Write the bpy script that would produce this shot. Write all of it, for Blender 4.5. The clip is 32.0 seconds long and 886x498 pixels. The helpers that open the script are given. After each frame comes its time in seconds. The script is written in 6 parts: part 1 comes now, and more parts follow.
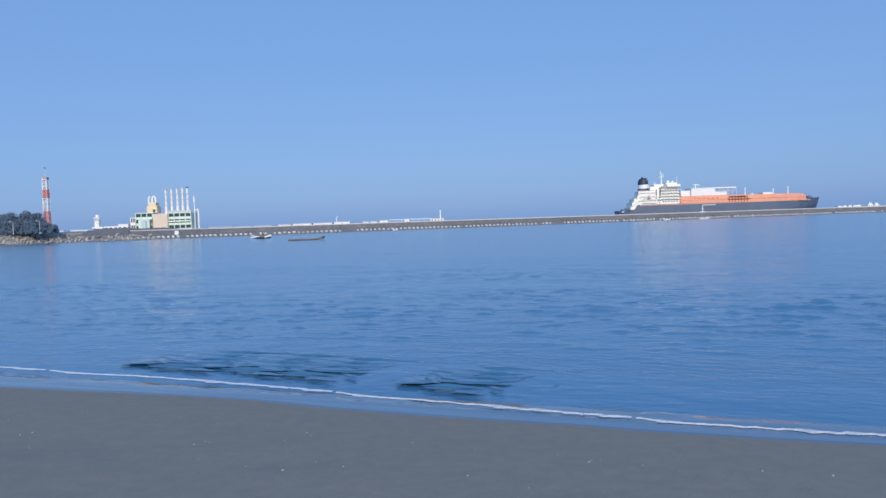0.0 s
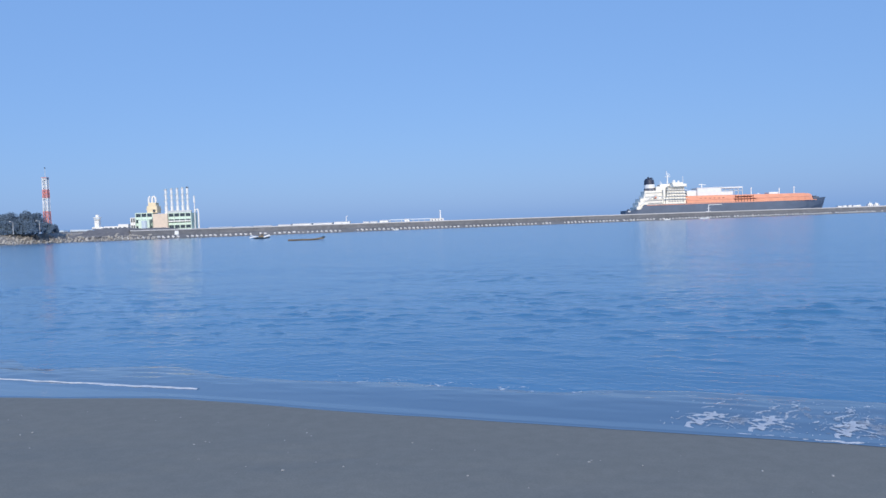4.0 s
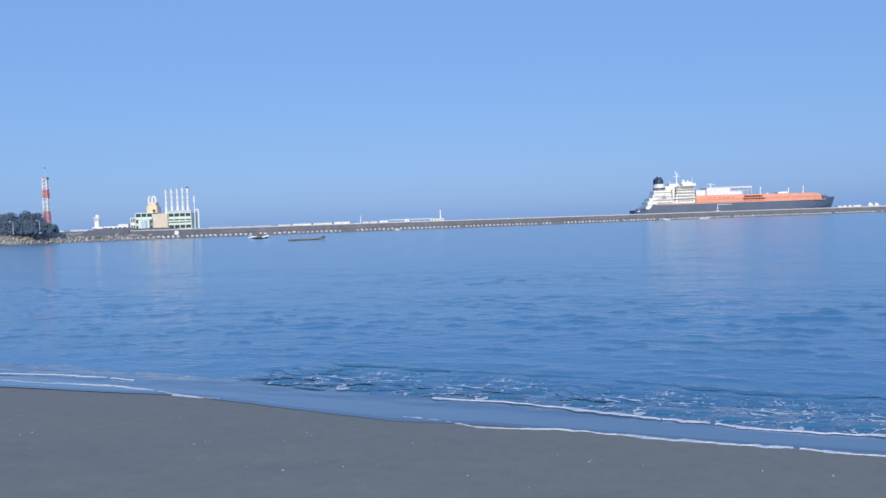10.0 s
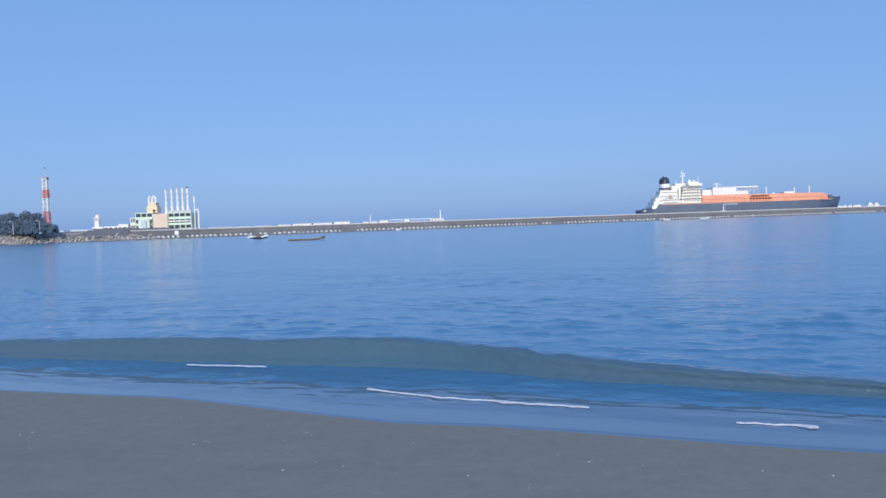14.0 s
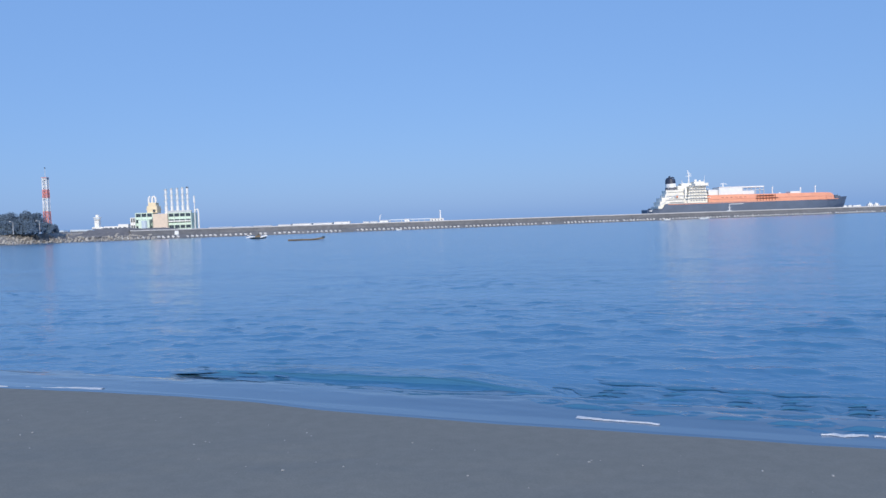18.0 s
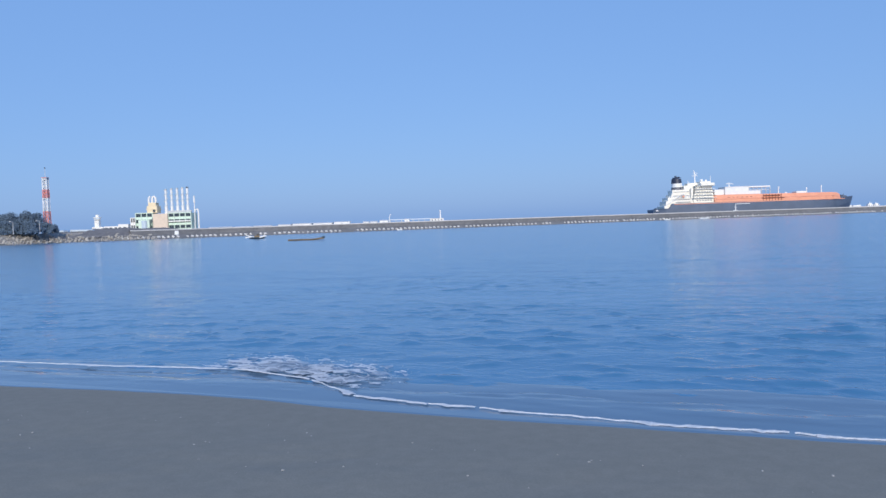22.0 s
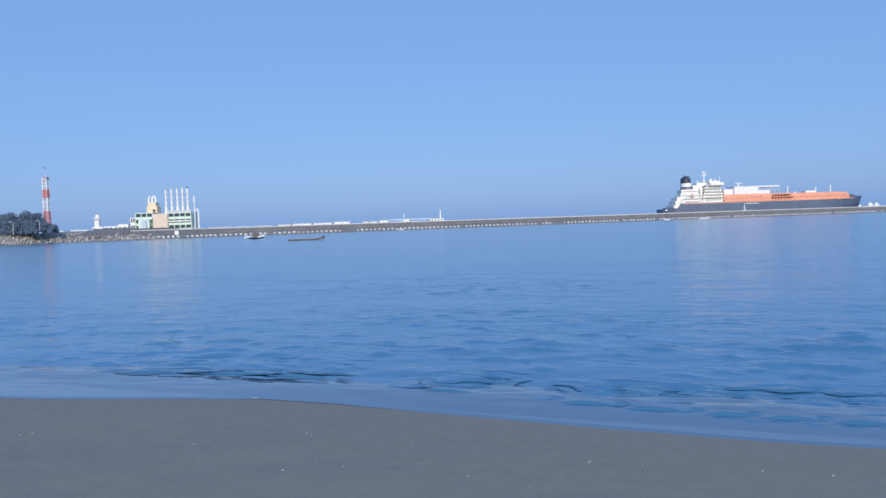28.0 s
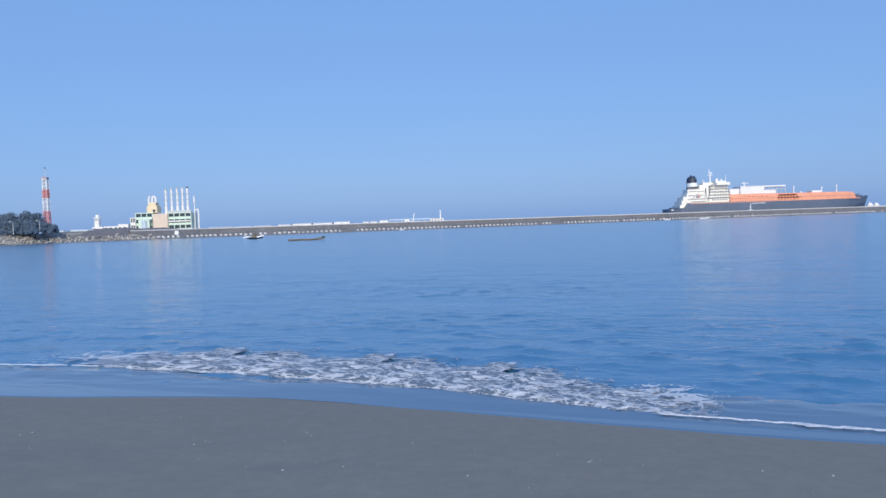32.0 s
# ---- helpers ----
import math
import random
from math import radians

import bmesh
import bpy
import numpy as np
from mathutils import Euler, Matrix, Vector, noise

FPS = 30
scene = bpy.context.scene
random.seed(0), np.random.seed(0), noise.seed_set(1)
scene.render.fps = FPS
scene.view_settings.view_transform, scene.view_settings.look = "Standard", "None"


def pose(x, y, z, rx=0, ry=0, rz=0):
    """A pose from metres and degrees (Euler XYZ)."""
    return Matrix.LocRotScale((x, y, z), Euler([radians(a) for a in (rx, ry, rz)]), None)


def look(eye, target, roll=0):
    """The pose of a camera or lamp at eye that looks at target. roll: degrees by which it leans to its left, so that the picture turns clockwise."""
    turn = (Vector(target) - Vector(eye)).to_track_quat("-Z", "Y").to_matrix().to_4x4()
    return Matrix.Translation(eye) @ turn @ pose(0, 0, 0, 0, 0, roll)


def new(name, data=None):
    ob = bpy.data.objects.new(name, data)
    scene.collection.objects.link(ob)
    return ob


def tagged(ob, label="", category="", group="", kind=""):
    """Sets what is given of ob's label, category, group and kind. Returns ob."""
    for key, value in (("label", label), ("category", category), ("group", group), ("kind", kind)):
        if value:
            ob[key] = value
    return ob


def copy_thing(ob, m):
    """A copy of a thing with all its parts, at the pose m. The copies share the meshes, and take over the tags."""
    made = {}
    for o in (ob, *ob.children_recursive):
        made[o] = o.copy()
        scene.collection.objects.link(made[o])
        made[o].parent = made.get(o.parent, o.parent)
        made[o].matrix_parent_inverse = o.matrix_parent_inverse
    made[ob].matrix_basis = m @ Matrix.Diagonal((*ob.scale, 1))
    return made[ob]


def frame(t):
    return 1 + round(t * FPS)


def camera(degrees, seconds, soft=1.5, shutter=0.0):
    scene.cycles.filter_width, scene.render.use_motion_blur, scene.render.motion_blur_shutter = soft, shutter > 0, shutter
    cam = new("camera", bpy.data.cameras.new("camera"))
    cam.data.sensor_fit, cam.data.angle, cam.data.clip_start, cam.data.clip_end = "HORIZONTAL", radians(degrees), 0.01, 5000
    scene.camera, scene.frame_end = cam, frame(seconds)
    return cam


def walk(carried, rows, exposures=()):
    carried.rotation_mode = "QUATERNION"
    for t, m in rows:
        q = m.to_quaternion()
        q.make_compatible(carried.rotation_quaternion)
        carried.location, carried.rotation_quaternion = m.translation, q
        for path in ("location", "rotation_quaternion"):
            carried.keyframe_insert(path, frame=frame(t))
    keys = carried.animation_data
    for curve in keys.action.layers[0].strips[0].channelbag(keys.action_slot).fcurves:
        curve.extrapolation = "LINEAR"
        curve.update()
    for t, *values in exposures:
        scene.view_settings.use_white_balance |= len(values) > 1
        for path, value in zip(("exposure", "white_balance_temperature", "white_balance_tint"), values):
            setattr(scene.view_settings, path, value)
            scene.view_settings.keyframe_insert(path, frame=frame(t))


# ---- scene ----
cam = camera(62, 32.0, soft=1.5)
EYE = look((0, 0, 2.0), (0, 100, 2.0 - 3.127), -2.05)
walk(cam, [(0, EYE), (32, EYE)], [(0, -0.11), (2.2, -0.11), (3.2, 0.02), (9, 0.03), (11, 0), (32, 0)])

# ---- light: low morning sun behind the camera, clear hazy sky ----
SUN_EL, SUN_AZ = 24.0, 176.0
world = bpy.data.worlds.new("sky")
scene.world = world
world.use_nodes = True
wn, wl = world.node_tree.nodes, world.node_tree.links
sky = wn.new("ShaderNodeTexSky")
sky.sky_type, sky.sun_disc = "NISHITA", False
sky.sun_elevation, sky.sun_rotation = radians(SUN_EL), radians(SUN_AZ)
sky.altitude, sky.air_density, sky.dust_density, sky.ozone_density = 0, 1.0, 1.5, 3.0
haze = wn.new("ShaderNodeVectorMath")  # blue sea haze over the clear sky
haze.operation = "MULTIPLY_ADD"
haze.inputs[1].default_value, haze.inputs[2].default_value = (0.37, 0.37, 0.37), (1.36, 2.82, 6.1)
wn["Background"].inputs["Strength"].default_value = 0.1
wl.new(sky.outputs["Color"], haze.inputs[0])
wl.new(haze.outputs["Vector"], wn["Background"].inputs["Color"])
sun_data = bpy.data.lights.new("sun", "SUN")
sun_data.energy, sun_data.angle, sun_data.color = 3.0, radians(0.6), (1.0, 0.93, 0.84)
sun = new("sun", sun_data)
sun_from = Vector((math.sin(radians(SUN_AZ)), math.cos(radians(SUN_AZ)), math.tan(radians(SUN_EL))))
sun.matrix_world = look(sun_from * 50, (0, 0, 0))


# ---- materials ----
def nodes_of(name):
    m = bpy.data.materials.new(name)
    m.use_nodes = True
    n, l = m.node_tree.nodes, m.node_tree.links
    return m, n, l, n["Principled BSDF"]


def surface(name, colour, rough=0.6, grain=8.0, vary=0.25, metal=0.0, bump=0.0, stain=0.7, spec=0.5):
    """Painted or mineral surface with fine grain and larger stains."""
    m, n, l, b = nodes_of(name)
    co = n.new("ShaderNodeTexCoord")
    fine, coarse = n.new("ShaderNodeTexNoise"), n.new("ShaderNodeTexNoise")
    fine.inputs["Scale"].default_value, fine.inputs["Detail"].default_value = grain, 6
    coarse.inputs["Scale"].default_value, coarse.inputs["Detail"].default_value = grain * 0.13, 3
    add = n.new("ShaderNodeMath")
    add.operation = "MULTIPLY_ADD"
    add.inputs[1].default_value = stain
    for t in (fine, coarse):
        l.new(co.outputs["Object"], t.inputs["Vector"])
    l.new(coarse.outputs["Fac"], add.inputs[0])
    l.new(fine.outputs["Fac"], add.inputs[2])
    ramp = n.new("ShaderNodeMapRange")
    ramp.inputs["From Min"].default_value, ramp.inputs["From Max"].default_value = 0.45, 1.25
    ramp.inputs["To Min"].default_value, ramp.inputs["To Max"].default_value = 1 - vary, 1 + vary
    l.new(add.outputs[0], ramp.inputs["Value"])
    mix = n.new("ShaderNodeMix")
    mix.data_type, mix.blend_type = "RGBA", "MULTIPLY"
    mix.inputs["Factor"].default_value = 1
    mix.inputs[6].default_value = (*colour, 1)
    l.new(ramp.outputs["Result"], mix.inputs[7])
    l.new(mix.outputs[2], b.inputs["Base Color"])
    b.inputs["Roughness"].default_value, b.inputs["Metallic"].default_value = rough, metal
    b.inputs["Specular IOR Level"].default_value = spec
    if bump:
        bp = n.new("ShaderNodeBump")
        bp.inputs["Strength"].default_value, bp.inputs["Distance"].default_value = 0.6, bump
        l.new(fine.outputs["Fac"], bp.inputs["Height"])
        l.new(bp.outputs["Normal"], b.inputs["Normal"])
    return m


def water_surface(name, colour, rough, ripples, distance, spec=0.5, silt=None):
    """Opaque sea water: deep colour, a glossy face and ripples drawn out along the shore.
    silt: colour of stirred-up sand in drifting streaks."""
    m, n, l, b = nodes_of(name)
    co = n.new("ShaderNodeTexCoord")
    total = None
    for scale, stretch, detail, weight, low in ripples:
        mp = n.new("ShaderNodeMapping")
        mp.inputs["Scale"].default_value = (scale / stretch, scale, scale)
        l.new(co.outputs["Object"], mp.inputs["Vector"])
        t = n.new("ShaderNodeTexNoise")
        t.inputs["Scale"].default_value, t.inputs["Detail"].default_value = 1.0, detail
        t.inputs["Distortion"].default_value = 0.4
        l.new(mp.outputs["Vector"], t.inputs["Vector"])
        w = n.new("ShaderNodeMath")
        w.operation, w.inputs[1].default_value = "MULTIPLY", weight
        if low:  # only the tops of the noise stand out, as scattered wavelets
            cut = n.new("ShaderNodeMapRange")
            cut.interpolation_type = "SMOOTHSTEP"
            cut.inputs["From Min"].default_value, cut.inputs["From Max"].default_value = low, low + 0.16
            l.new(t.outputs["Fac"], cut.inputs["Value"])
            l.new(cut.outputs["Result"], w.inputs[0])
        else:
            l.new(t.outputs["Fac"], w.inputs[0])
        if total is None:
            total = w
        else:
            a = n.new("ShaderNodeMath")
            l.new(total.outputs[0], a.inputs[0])
            l.new(w.outputs[0], a.inputs[1])
            total = a
    bp = n.new("ShaderNodeBump")
    bp.inputs["Strength"].default_value, bp.inputs["Distance"].default_value = 1.0, distance
    l.new(total.outputs[0], bp.inputs["Height"])
    l.new(bp.outputs["Normal"], b.inputs["Normal"])
    streak = n.new("ShaderNodeTexNoise")
    mp = n.new("ShaderNodeMapping")
    mp.inputs["Scale"].default_value = (0.12, 0.5, 0.5)
    l.new(co.outputs["Object"], mp.inputs["Vector"])
    l.new(mp.outputs["Vector"], streak.inputs["Vector"])
    streak.inputs["Scale"].default_value, streak.inputs["Detail"].default_value = 1.0, 4
    mix = n.new("ShaderNodeMix")
    mix.data_type = "RGBA"
    mix.inputs[6].default_value = (*colour, 1)
    mix.inputs[7].default_value = (*(silt or [c * 1.35 for c in colour]), 1)
    l.new(streak.outputs["Fac"], mix.inputs["Factor"])
    l.new(mix.outputs[2], b.inputs["Base Color"])
    b.inputs["Roughness"].default_value, b.inputs["IOR"].default_value = rough, 1.33
    b.inputs["Specular IOR Level"].default_value = spec
    return m


SEA = water_surface("sea_water", (0.044, 0.158, 0.285), 0.14,
                    [(0.22, 3.0, 2, 0.6, 0), (0.9, 2.0, 3, 0.26, 0), (3.4, 1.8, 3, 0.10, 0), (7.0, 1.8, 3, 0.09, 0)], 0.11)
WAVE = water_surface("wave_water", (0.050, 0.126, 0.192), 0.26,
                     [(0.7, 2.6, 3, 0.5, 0), (2.4, 2.4, 3, 0.3, 0), (7.0, 1.6, 4, 0.25, 0)], 0.11, spec=0.40, silt=(0.080, 0.124, 0.160))
SWELL = water_surface("swell_water", (0.042, 0.140, 0.245), 0.12,
                      [(0.9, 2.4, 3, 0.20, 0), (3.4, 2.2, 3, 0.14, 0), (7.0, 2.0, 3, 0.08, 0)], 0.11, spec=0.5)
FILM = water_surface("thin_swash_water", (0.090, 0.172, 0.266), 0.09,
                     [(1.2, 4.0, 2, 0.6, 0), (7.0, 3.0, 3, 0.06, 0), (2.2, 3.0, 3, 0.25, 0)], 0.016, spec=0.6, silt=(0.118, 0.175, 0.243))
SAND = surface("dark_volcanic_sand", (0.234, 0.227, 0.199), 0.85, 55.0, 0.13, bump=0.004, spec=0.2)
FOAM = surface("white_sea_foam", (0.62, 0.64, 0.67), 0.7, 34.0, 0.26, bump=0.012)

SPENT = surface("thin_spent_foam", (0.70, 0.72, 0.75), 0.7, 20.0, 0.22, bump=0.006)
SPENT.node_tree.nodes["Principled BSDF"].inputs["Alpha"].default_value = 0.80


def flecked(name, dark, light, size, low, high, streak=(1.0, 1.0, 0.35), bump=0.03):
    """Dark sandy water flecked with white froth, in clots of two sizes."""
    m, n, l, b = nodes_of(name)
    co, total = n.new("ShaderNodeTexCoord"), n.new("ShaderNodeMath")
    total.operation, total.inputs[1].default_value = "MULTIPLY_ADD", 0.75
    for k, (scale, detail) in enumerate(((size * 0.22, 3), (size, 6))):
        mp, t = n.new("ShaderNodeMapping"), n.new("ShaderNodeTexNoise")
        mp.inputs["Scale"].default_value = tuple(scale * q for q in streak)
        t.inputs["Scale"].default_value, t.inputs["Detail"].default_value, t.inputs["Roughness"].default_value = 1.0, detail, 0.7
        l.new(co.outputs["Object"], mp.inputs["Vector"])
        l.new(mp.outputs["Vector"], t.inputs["Vector"])
        l.new(t.outputs["Fac"], total.inputs[0 if k == 0 else 2])
    ramp = n.new("ShaderNodeMapRange")
    ramp.inputs["From Min"].default_value, ramp.inputs["From Max"].default_value = low * 1.75, high * 1.75
    l.new(total.outputs[0], ramp.inputs["Value"])
    mix = n.new("ShaderNodeMix")
    mix.data_type = "RGBA"
    mix.inputs[6].default_value, mix.inputs[7].default_value = (*dark, 1), (*light, 1)
    l.new(ramp.outputs["Result"], mix.inputs["Factor"])
    l.new(mix.outputs[2], b.inputs["Base Color"])
    b.inputs["Roughness"].default_value = 0.35
    bp = n.new("ShaderNodeBump")
    bp.inputs["Strength"].default_value, bp.inputs["Distance"].default_value = 0.8, bump
    l.new(total.outputs[0], bp.inputs["Height"])
    l.new(bp.outputs["Normal"], b.inputs["Normal"])
    return m


SPRAY = flecked("sandy_spray", (0.058, 0.068, 0.084), (0.58, 0.60, 0.64), 52.0, 0.47, 0.69)
SPRAY_PALE = flecked("pale_spray", (0.11, 0.140, 0.18), (0.61, 0.65, 0.71), 34.0, 0.42, 0.66)
BROKEN = flecked("broken_white_water", (0.42, 0.44, 0.475), (0.72, 0.735, 0.75), 26.0, 0.33, 0.52, bump=0.008)


def veined(name, dark, light, size, width):
    """Shallow water netted with white threads of foam drawn out along the shore, in two sizes."""
    m, n, l, b = nodes_of(name)
    co, top = n.new("ShaderNodeTexCoord"), n.new("ShaderNodeMath")
    top.operation = "MAXIMUM"
    for k, (scale, edge) in enumerate(((size, width), (size * 2.4, width * 0.55))):
        mp, t = n.new("ShaderNodeMapping"), n.new("ShaderNodeTexNoise")
        mp.inputs["Scale"].default_value = (scale * 0.4, scale, scale)
        t.inputs["Scale"].default_value, t.inputs["Detail"].default_value = 1.0, 3
        t.inputs["Distortion"].default_value = 0.9
        l.new(co.outputs["Object"], mp.inputs["Vector"])
        l.new(mp.outputs["Vector"], t.inputs["Vector"])
        off, far, cut = n.new("ShaderNodeMath"), n.new("ShaderNodeMath"), n.new("ShaderNodeMapRange")
        off.operation, off.inputs[1].default_value = "SUBTRACT", 0.5
        far.operation = "ABSOLUTE"
        cut.inputs["From Min"].default_value, cut.inputs["From Max"].default_value = edge, edge * 0.35
        l.new(t.outputs["Fac"], off.inputs[0])
        l.new(off.outputs[0], far.inputs[0])
        l.new(far.outputs[0], cut.inputs["Value"])
        l.new(cut.outputs["Result"], top.inputs[k])
    mix = n.new("ShaderNodeMix")
    mix.data_type = "RGBA"
    mix.inputs[6].default_value, mix.inputs[7].default_value = (*dark, 1), (*light, 1)
    l.new(top.outputs[0], mix.inputs["Factor"])
    l.new(mix.outputs[2], b.inputs["Base Color"])
    b.inputs["Roughness"].default_value = 0.4
    bp = n.new("ShaderNodeBump")
    bp.inputs["Strength"].default_value, bp.inputs["Distance"].default_value = 0.7, 0.012
    l.new(top.outputs[0], bp.inputs["Height"])
    l.new(bp.outputs["Normal"], b.inputs["Normal"])
    return m


FROTH = veined("grey_white_froth", (0.125, 0.165, 0.215), (0.57, 0.59, 0.62), 5.0, 0.066)
VEIL = flecked("milky_foam_veil", (0.30, 0.35, 0.42), (0.72, 0.74, 0.77), 16.0, 0.42, 0.66, (0.4, 1.0, 1.0))
vn, vl = VEIL.node_tree.nodes, VEIL.node_tree.links
thin = vn.new("ShaderNodeMapRange")  # thinner where there is less foam
thin.inputs["From Min"].default_value, thin.inputs["From Max"].default_value = 0.70, 1.10
thin.inputs["To Min"].default_value, thin.inputs["To Max"].default_value = 0.30, 0.85
vl.new(vn["Math"].outputs[0], thin.inputs["Value"])
vl.new(thin.outputs["Result"], vn["Principled BSDF"].inputs["Alpha"])
ROCK = surface("revetment_rock", (0.25, 0.24, 0.23), 0.9, 0.9, 0.45, bump=0.15)
MOUND = surface("grey_quarry_mound", (0.15, 0.15, 0.16), 0.95, 0.5, 0.35, bump=0.2)
WALL = surface("weathered_breakwater_concrete", (0.155, 0.158, 0.165), 0.9, 0.35, 0.35, bump=0.1)
CAP = surface("pale_concrete_cap", (0.56, 0.55, 0.54), 0.85, 0.6, 0.2)
BLOCK = surface("pale_armour_concrete", (0.68, 0.66, 0.63), 0.85, 0.8, 0.25)
LAND = surface("headland_soil", (0.16, 0.15, 0.12), 0.95, 0.3, 0.3)
WHITE = surface("white_paint", (0.80, 0.80, 0.78), 0.5, 1.2, 0.08)
CREAM = surface("cream_render", (0.80, 0.68, 0.47), 0.7, 0.6, 0.10)
MINT = surface("mint_green_frame", (0.62, 0.76, 0.66), 0.6, 0.6, 0.10)
PINK = surface("rosy_cream_render", (0.72, 0.60, 0.49), 0.7, 0.6, 0.10)
PALEBLUE = surface("pale_blue_roof_sheet", (0.52, 0.62, 0.72), 0.5, 0.8, 0.10)
STEEL = surface("galvanised_steel", (0.52, 0.54, 0.56), 0.45, 1.0, 0.2, metal=0.3)
DARKGLASS = surface("dark_window_glass", (0.05, 0.07, 0.09), 0.2, 1.0, 0.2)
RED = surface("faded_red_paint", (0.70, 0.27, 0.24), 0.5, 1.0, 0.15)
# navy lightened and blued: distance haze is put into the hull colour
HULL = surface("hazed_navy_hull_paint", (0.085, 0.115, 0.17), 0.5, 0.12, 0.2)
BOOT = surface("rust_red_boot_paint", (0.22, 0.06, 0.04), 0.6, 0.2, 0.2)
# orange paled by painted haze, as the ship lies far off
ORANGE = surface("hazed_orange_deck_paint", (0.80, 0.35, 0.215), 0.55, 0.15, 0.12)
NAVY = surface("dark_navy_funnel_paint", (0.03, 0.04, 0.07), 0.5, 0.4, 0.2)
# one grey for the ship's windows and its painted deck shade
SHIPGREY = surface("window_and_shade_grey", (0.24, 0.25, 0.27), 0.3, 0.5, 0.2)
SHIPWHITE = surface("ship_white_paint", (0.87, 0.83, 0.72), 0.5, 0.3, 0.12)
GREYDECK = surface("pale_grey_module_cladding", (0.76, 0.77, 0.76), 0.6, 0.3, 0.10)
WOOD = surface("weathered_boat_wood", (0.20, 0.15, 0.09), 0.8, 3.0, 0.3)
DARKBOAT = surface("dark_blue_boat_paint", (0.03, 0.06, 0.09), 0.5, 2.0, 0.3)
BARK = surface("grey_bark", (0.10, 0.085, 0.07), 0.9, 2.0, 0.3)
# the blue in this leaf colour is painted distance haze
LEAF = surface("hazed_casuarina_foliage", (0.110, 0.165, 0.232), 0.8, 0.8, 0.4)
SHELL = surface("pale_shell", (0.42, 0.41, 0.39), 0.6, 40.0, 0.2)


# ---- building helpers ----
def thing(name, m, label, category, group="", kind=""):
    ob = new(name)
    ob.matrix_world = m
    return tagged(ob, label, category, group, kind)


def part(name, bm, material, parent, label=""):
    me = bpy.data.meshes.new(name)
    bm.to_mesh(me)
    bm.free()
    me.materials.append(material)
    ob = new(name, me)
    ob.parent = parent
    return tagged(ob, label)


def box(bm, x0, x1, y0, y1, z0, z1, bevel=0.0):
    vs = [bm.verts.new(c) for c in ((x0, y0, z0), (x1, y0, z0), (x1, y1, z0), (x0, y1, z0),
                                    (x0, y0, z1), (x1, y0, z1), (x1, y1, z1), (x0, y1, z1))]
    fs = [bm.faces.new([vs[i] for i in q]) for q in
          ((0, 3, 2, 1), (4, 5, 6, 7), (0, 1, 5, 4), (1, 2, 6, 5), (2, 3, 7, 6), (3, 0, 4, 7))]
    if bevel:
        bmesh.ops.bevel(bm, geom=list({e for f in fs for e in f.edges}), offset=bevel, segments=1, affect="EDGES")
    return bm


def boxed(*spans, bevel=0.0):
    bm = bmesh.new()
    for q in spans:
        box(bm, *q, bevel=bevel)
    return bm


def rod(bm, a, b, ra, rb=None, seg=8):
    """A tapered bar from a to b."""
    a, b = Vector(a), Vector(b)
    rb = ra if rb is None else rb
    q = (b - a).to_track_quat("Z", "Y")
    rings = []
    for p, r in ((a, ra), (b, rb)):
        rings.append([bm.verts.new(p + q @ Vector((r * math.cos(k * math.tau / seg), r * math.sin(k * math.tau / seg), 0)))
                      for k in range(seg)])
    for k in range(seg):
        bm.faces.new((rings[0][k], rings[0][(k + 1) % seg], rings[1][(k + 1) % seg], rings[1][k]))
    bm.faces.new(rings[0][::-1])
    bm.faces.new(rings[1])
    return bm


def rods(*bars, seg=8):
    bm = bmesh.new()
    for q in bars:
        rod(bm, *q, seg=seg)
    return bm


def ball(bm, c, r, sub=2, squash=1.0):
    bmesh.ops.create_icosphere(bm, subdivisions=sub, radius=r,
                               matrix=Matrix.Translation(c) @ Matrix.Diagonal((1, 1, squash, 1)))
    return bm


def prism(bm, outline, y0, y1):
    """Extrude an outline in x and z from y0 to y1."""
    a = [bm.verts.new((x, y0, z)) for x, z in outline]
    b = [bm.verts.new((x, y1, z)) for x, z in outline]
    k = len(outline)
    bm.faces.new(a)
    bm.faces.new(b[::-1])
    for i in range(k):
        bm.faces.new((a[i], b[i], b[(i + 1) % k], a[(i + 1) % k]))
    bmesh.ops.recalc_face_normals(bm, faces=bm.faces[:])
    return bm


LATTICE = np.random.RandomState(7).rand(256, 256)


def vnoise(x, y, seed=0):
    """Smooth value noise from 0 to 1 on arrays."""
    x, y = x + seed * 17.31, y + seed * 9.77
    i, j = np.floor(x).astype(int), np.floor(y).astype(int)
    u, v = x - i, y - j
    u, v = u * u * (3 - 2 * u), v * v * (3 - 2 * v)
    g = lambda a, b: LATTICE[a % 256, b % 256]
    return (g(i, j) * (1 - u) + g(i + 1, j) * u) * (1 - v) + (g(i, j + 1) * (1 - u) + g(i + 1, j + 1) * u) * v


def fbm(x, y, seed=0, octaves=4):
    total, amp, size = 0, 0.5, 0
    for k in range(octaves):
        total = total + amp * vnoise(x * 2 ** k, y * 2 ** k, seed + 3 * k)
        size += amp
        amp *= 0.5
    return total / size


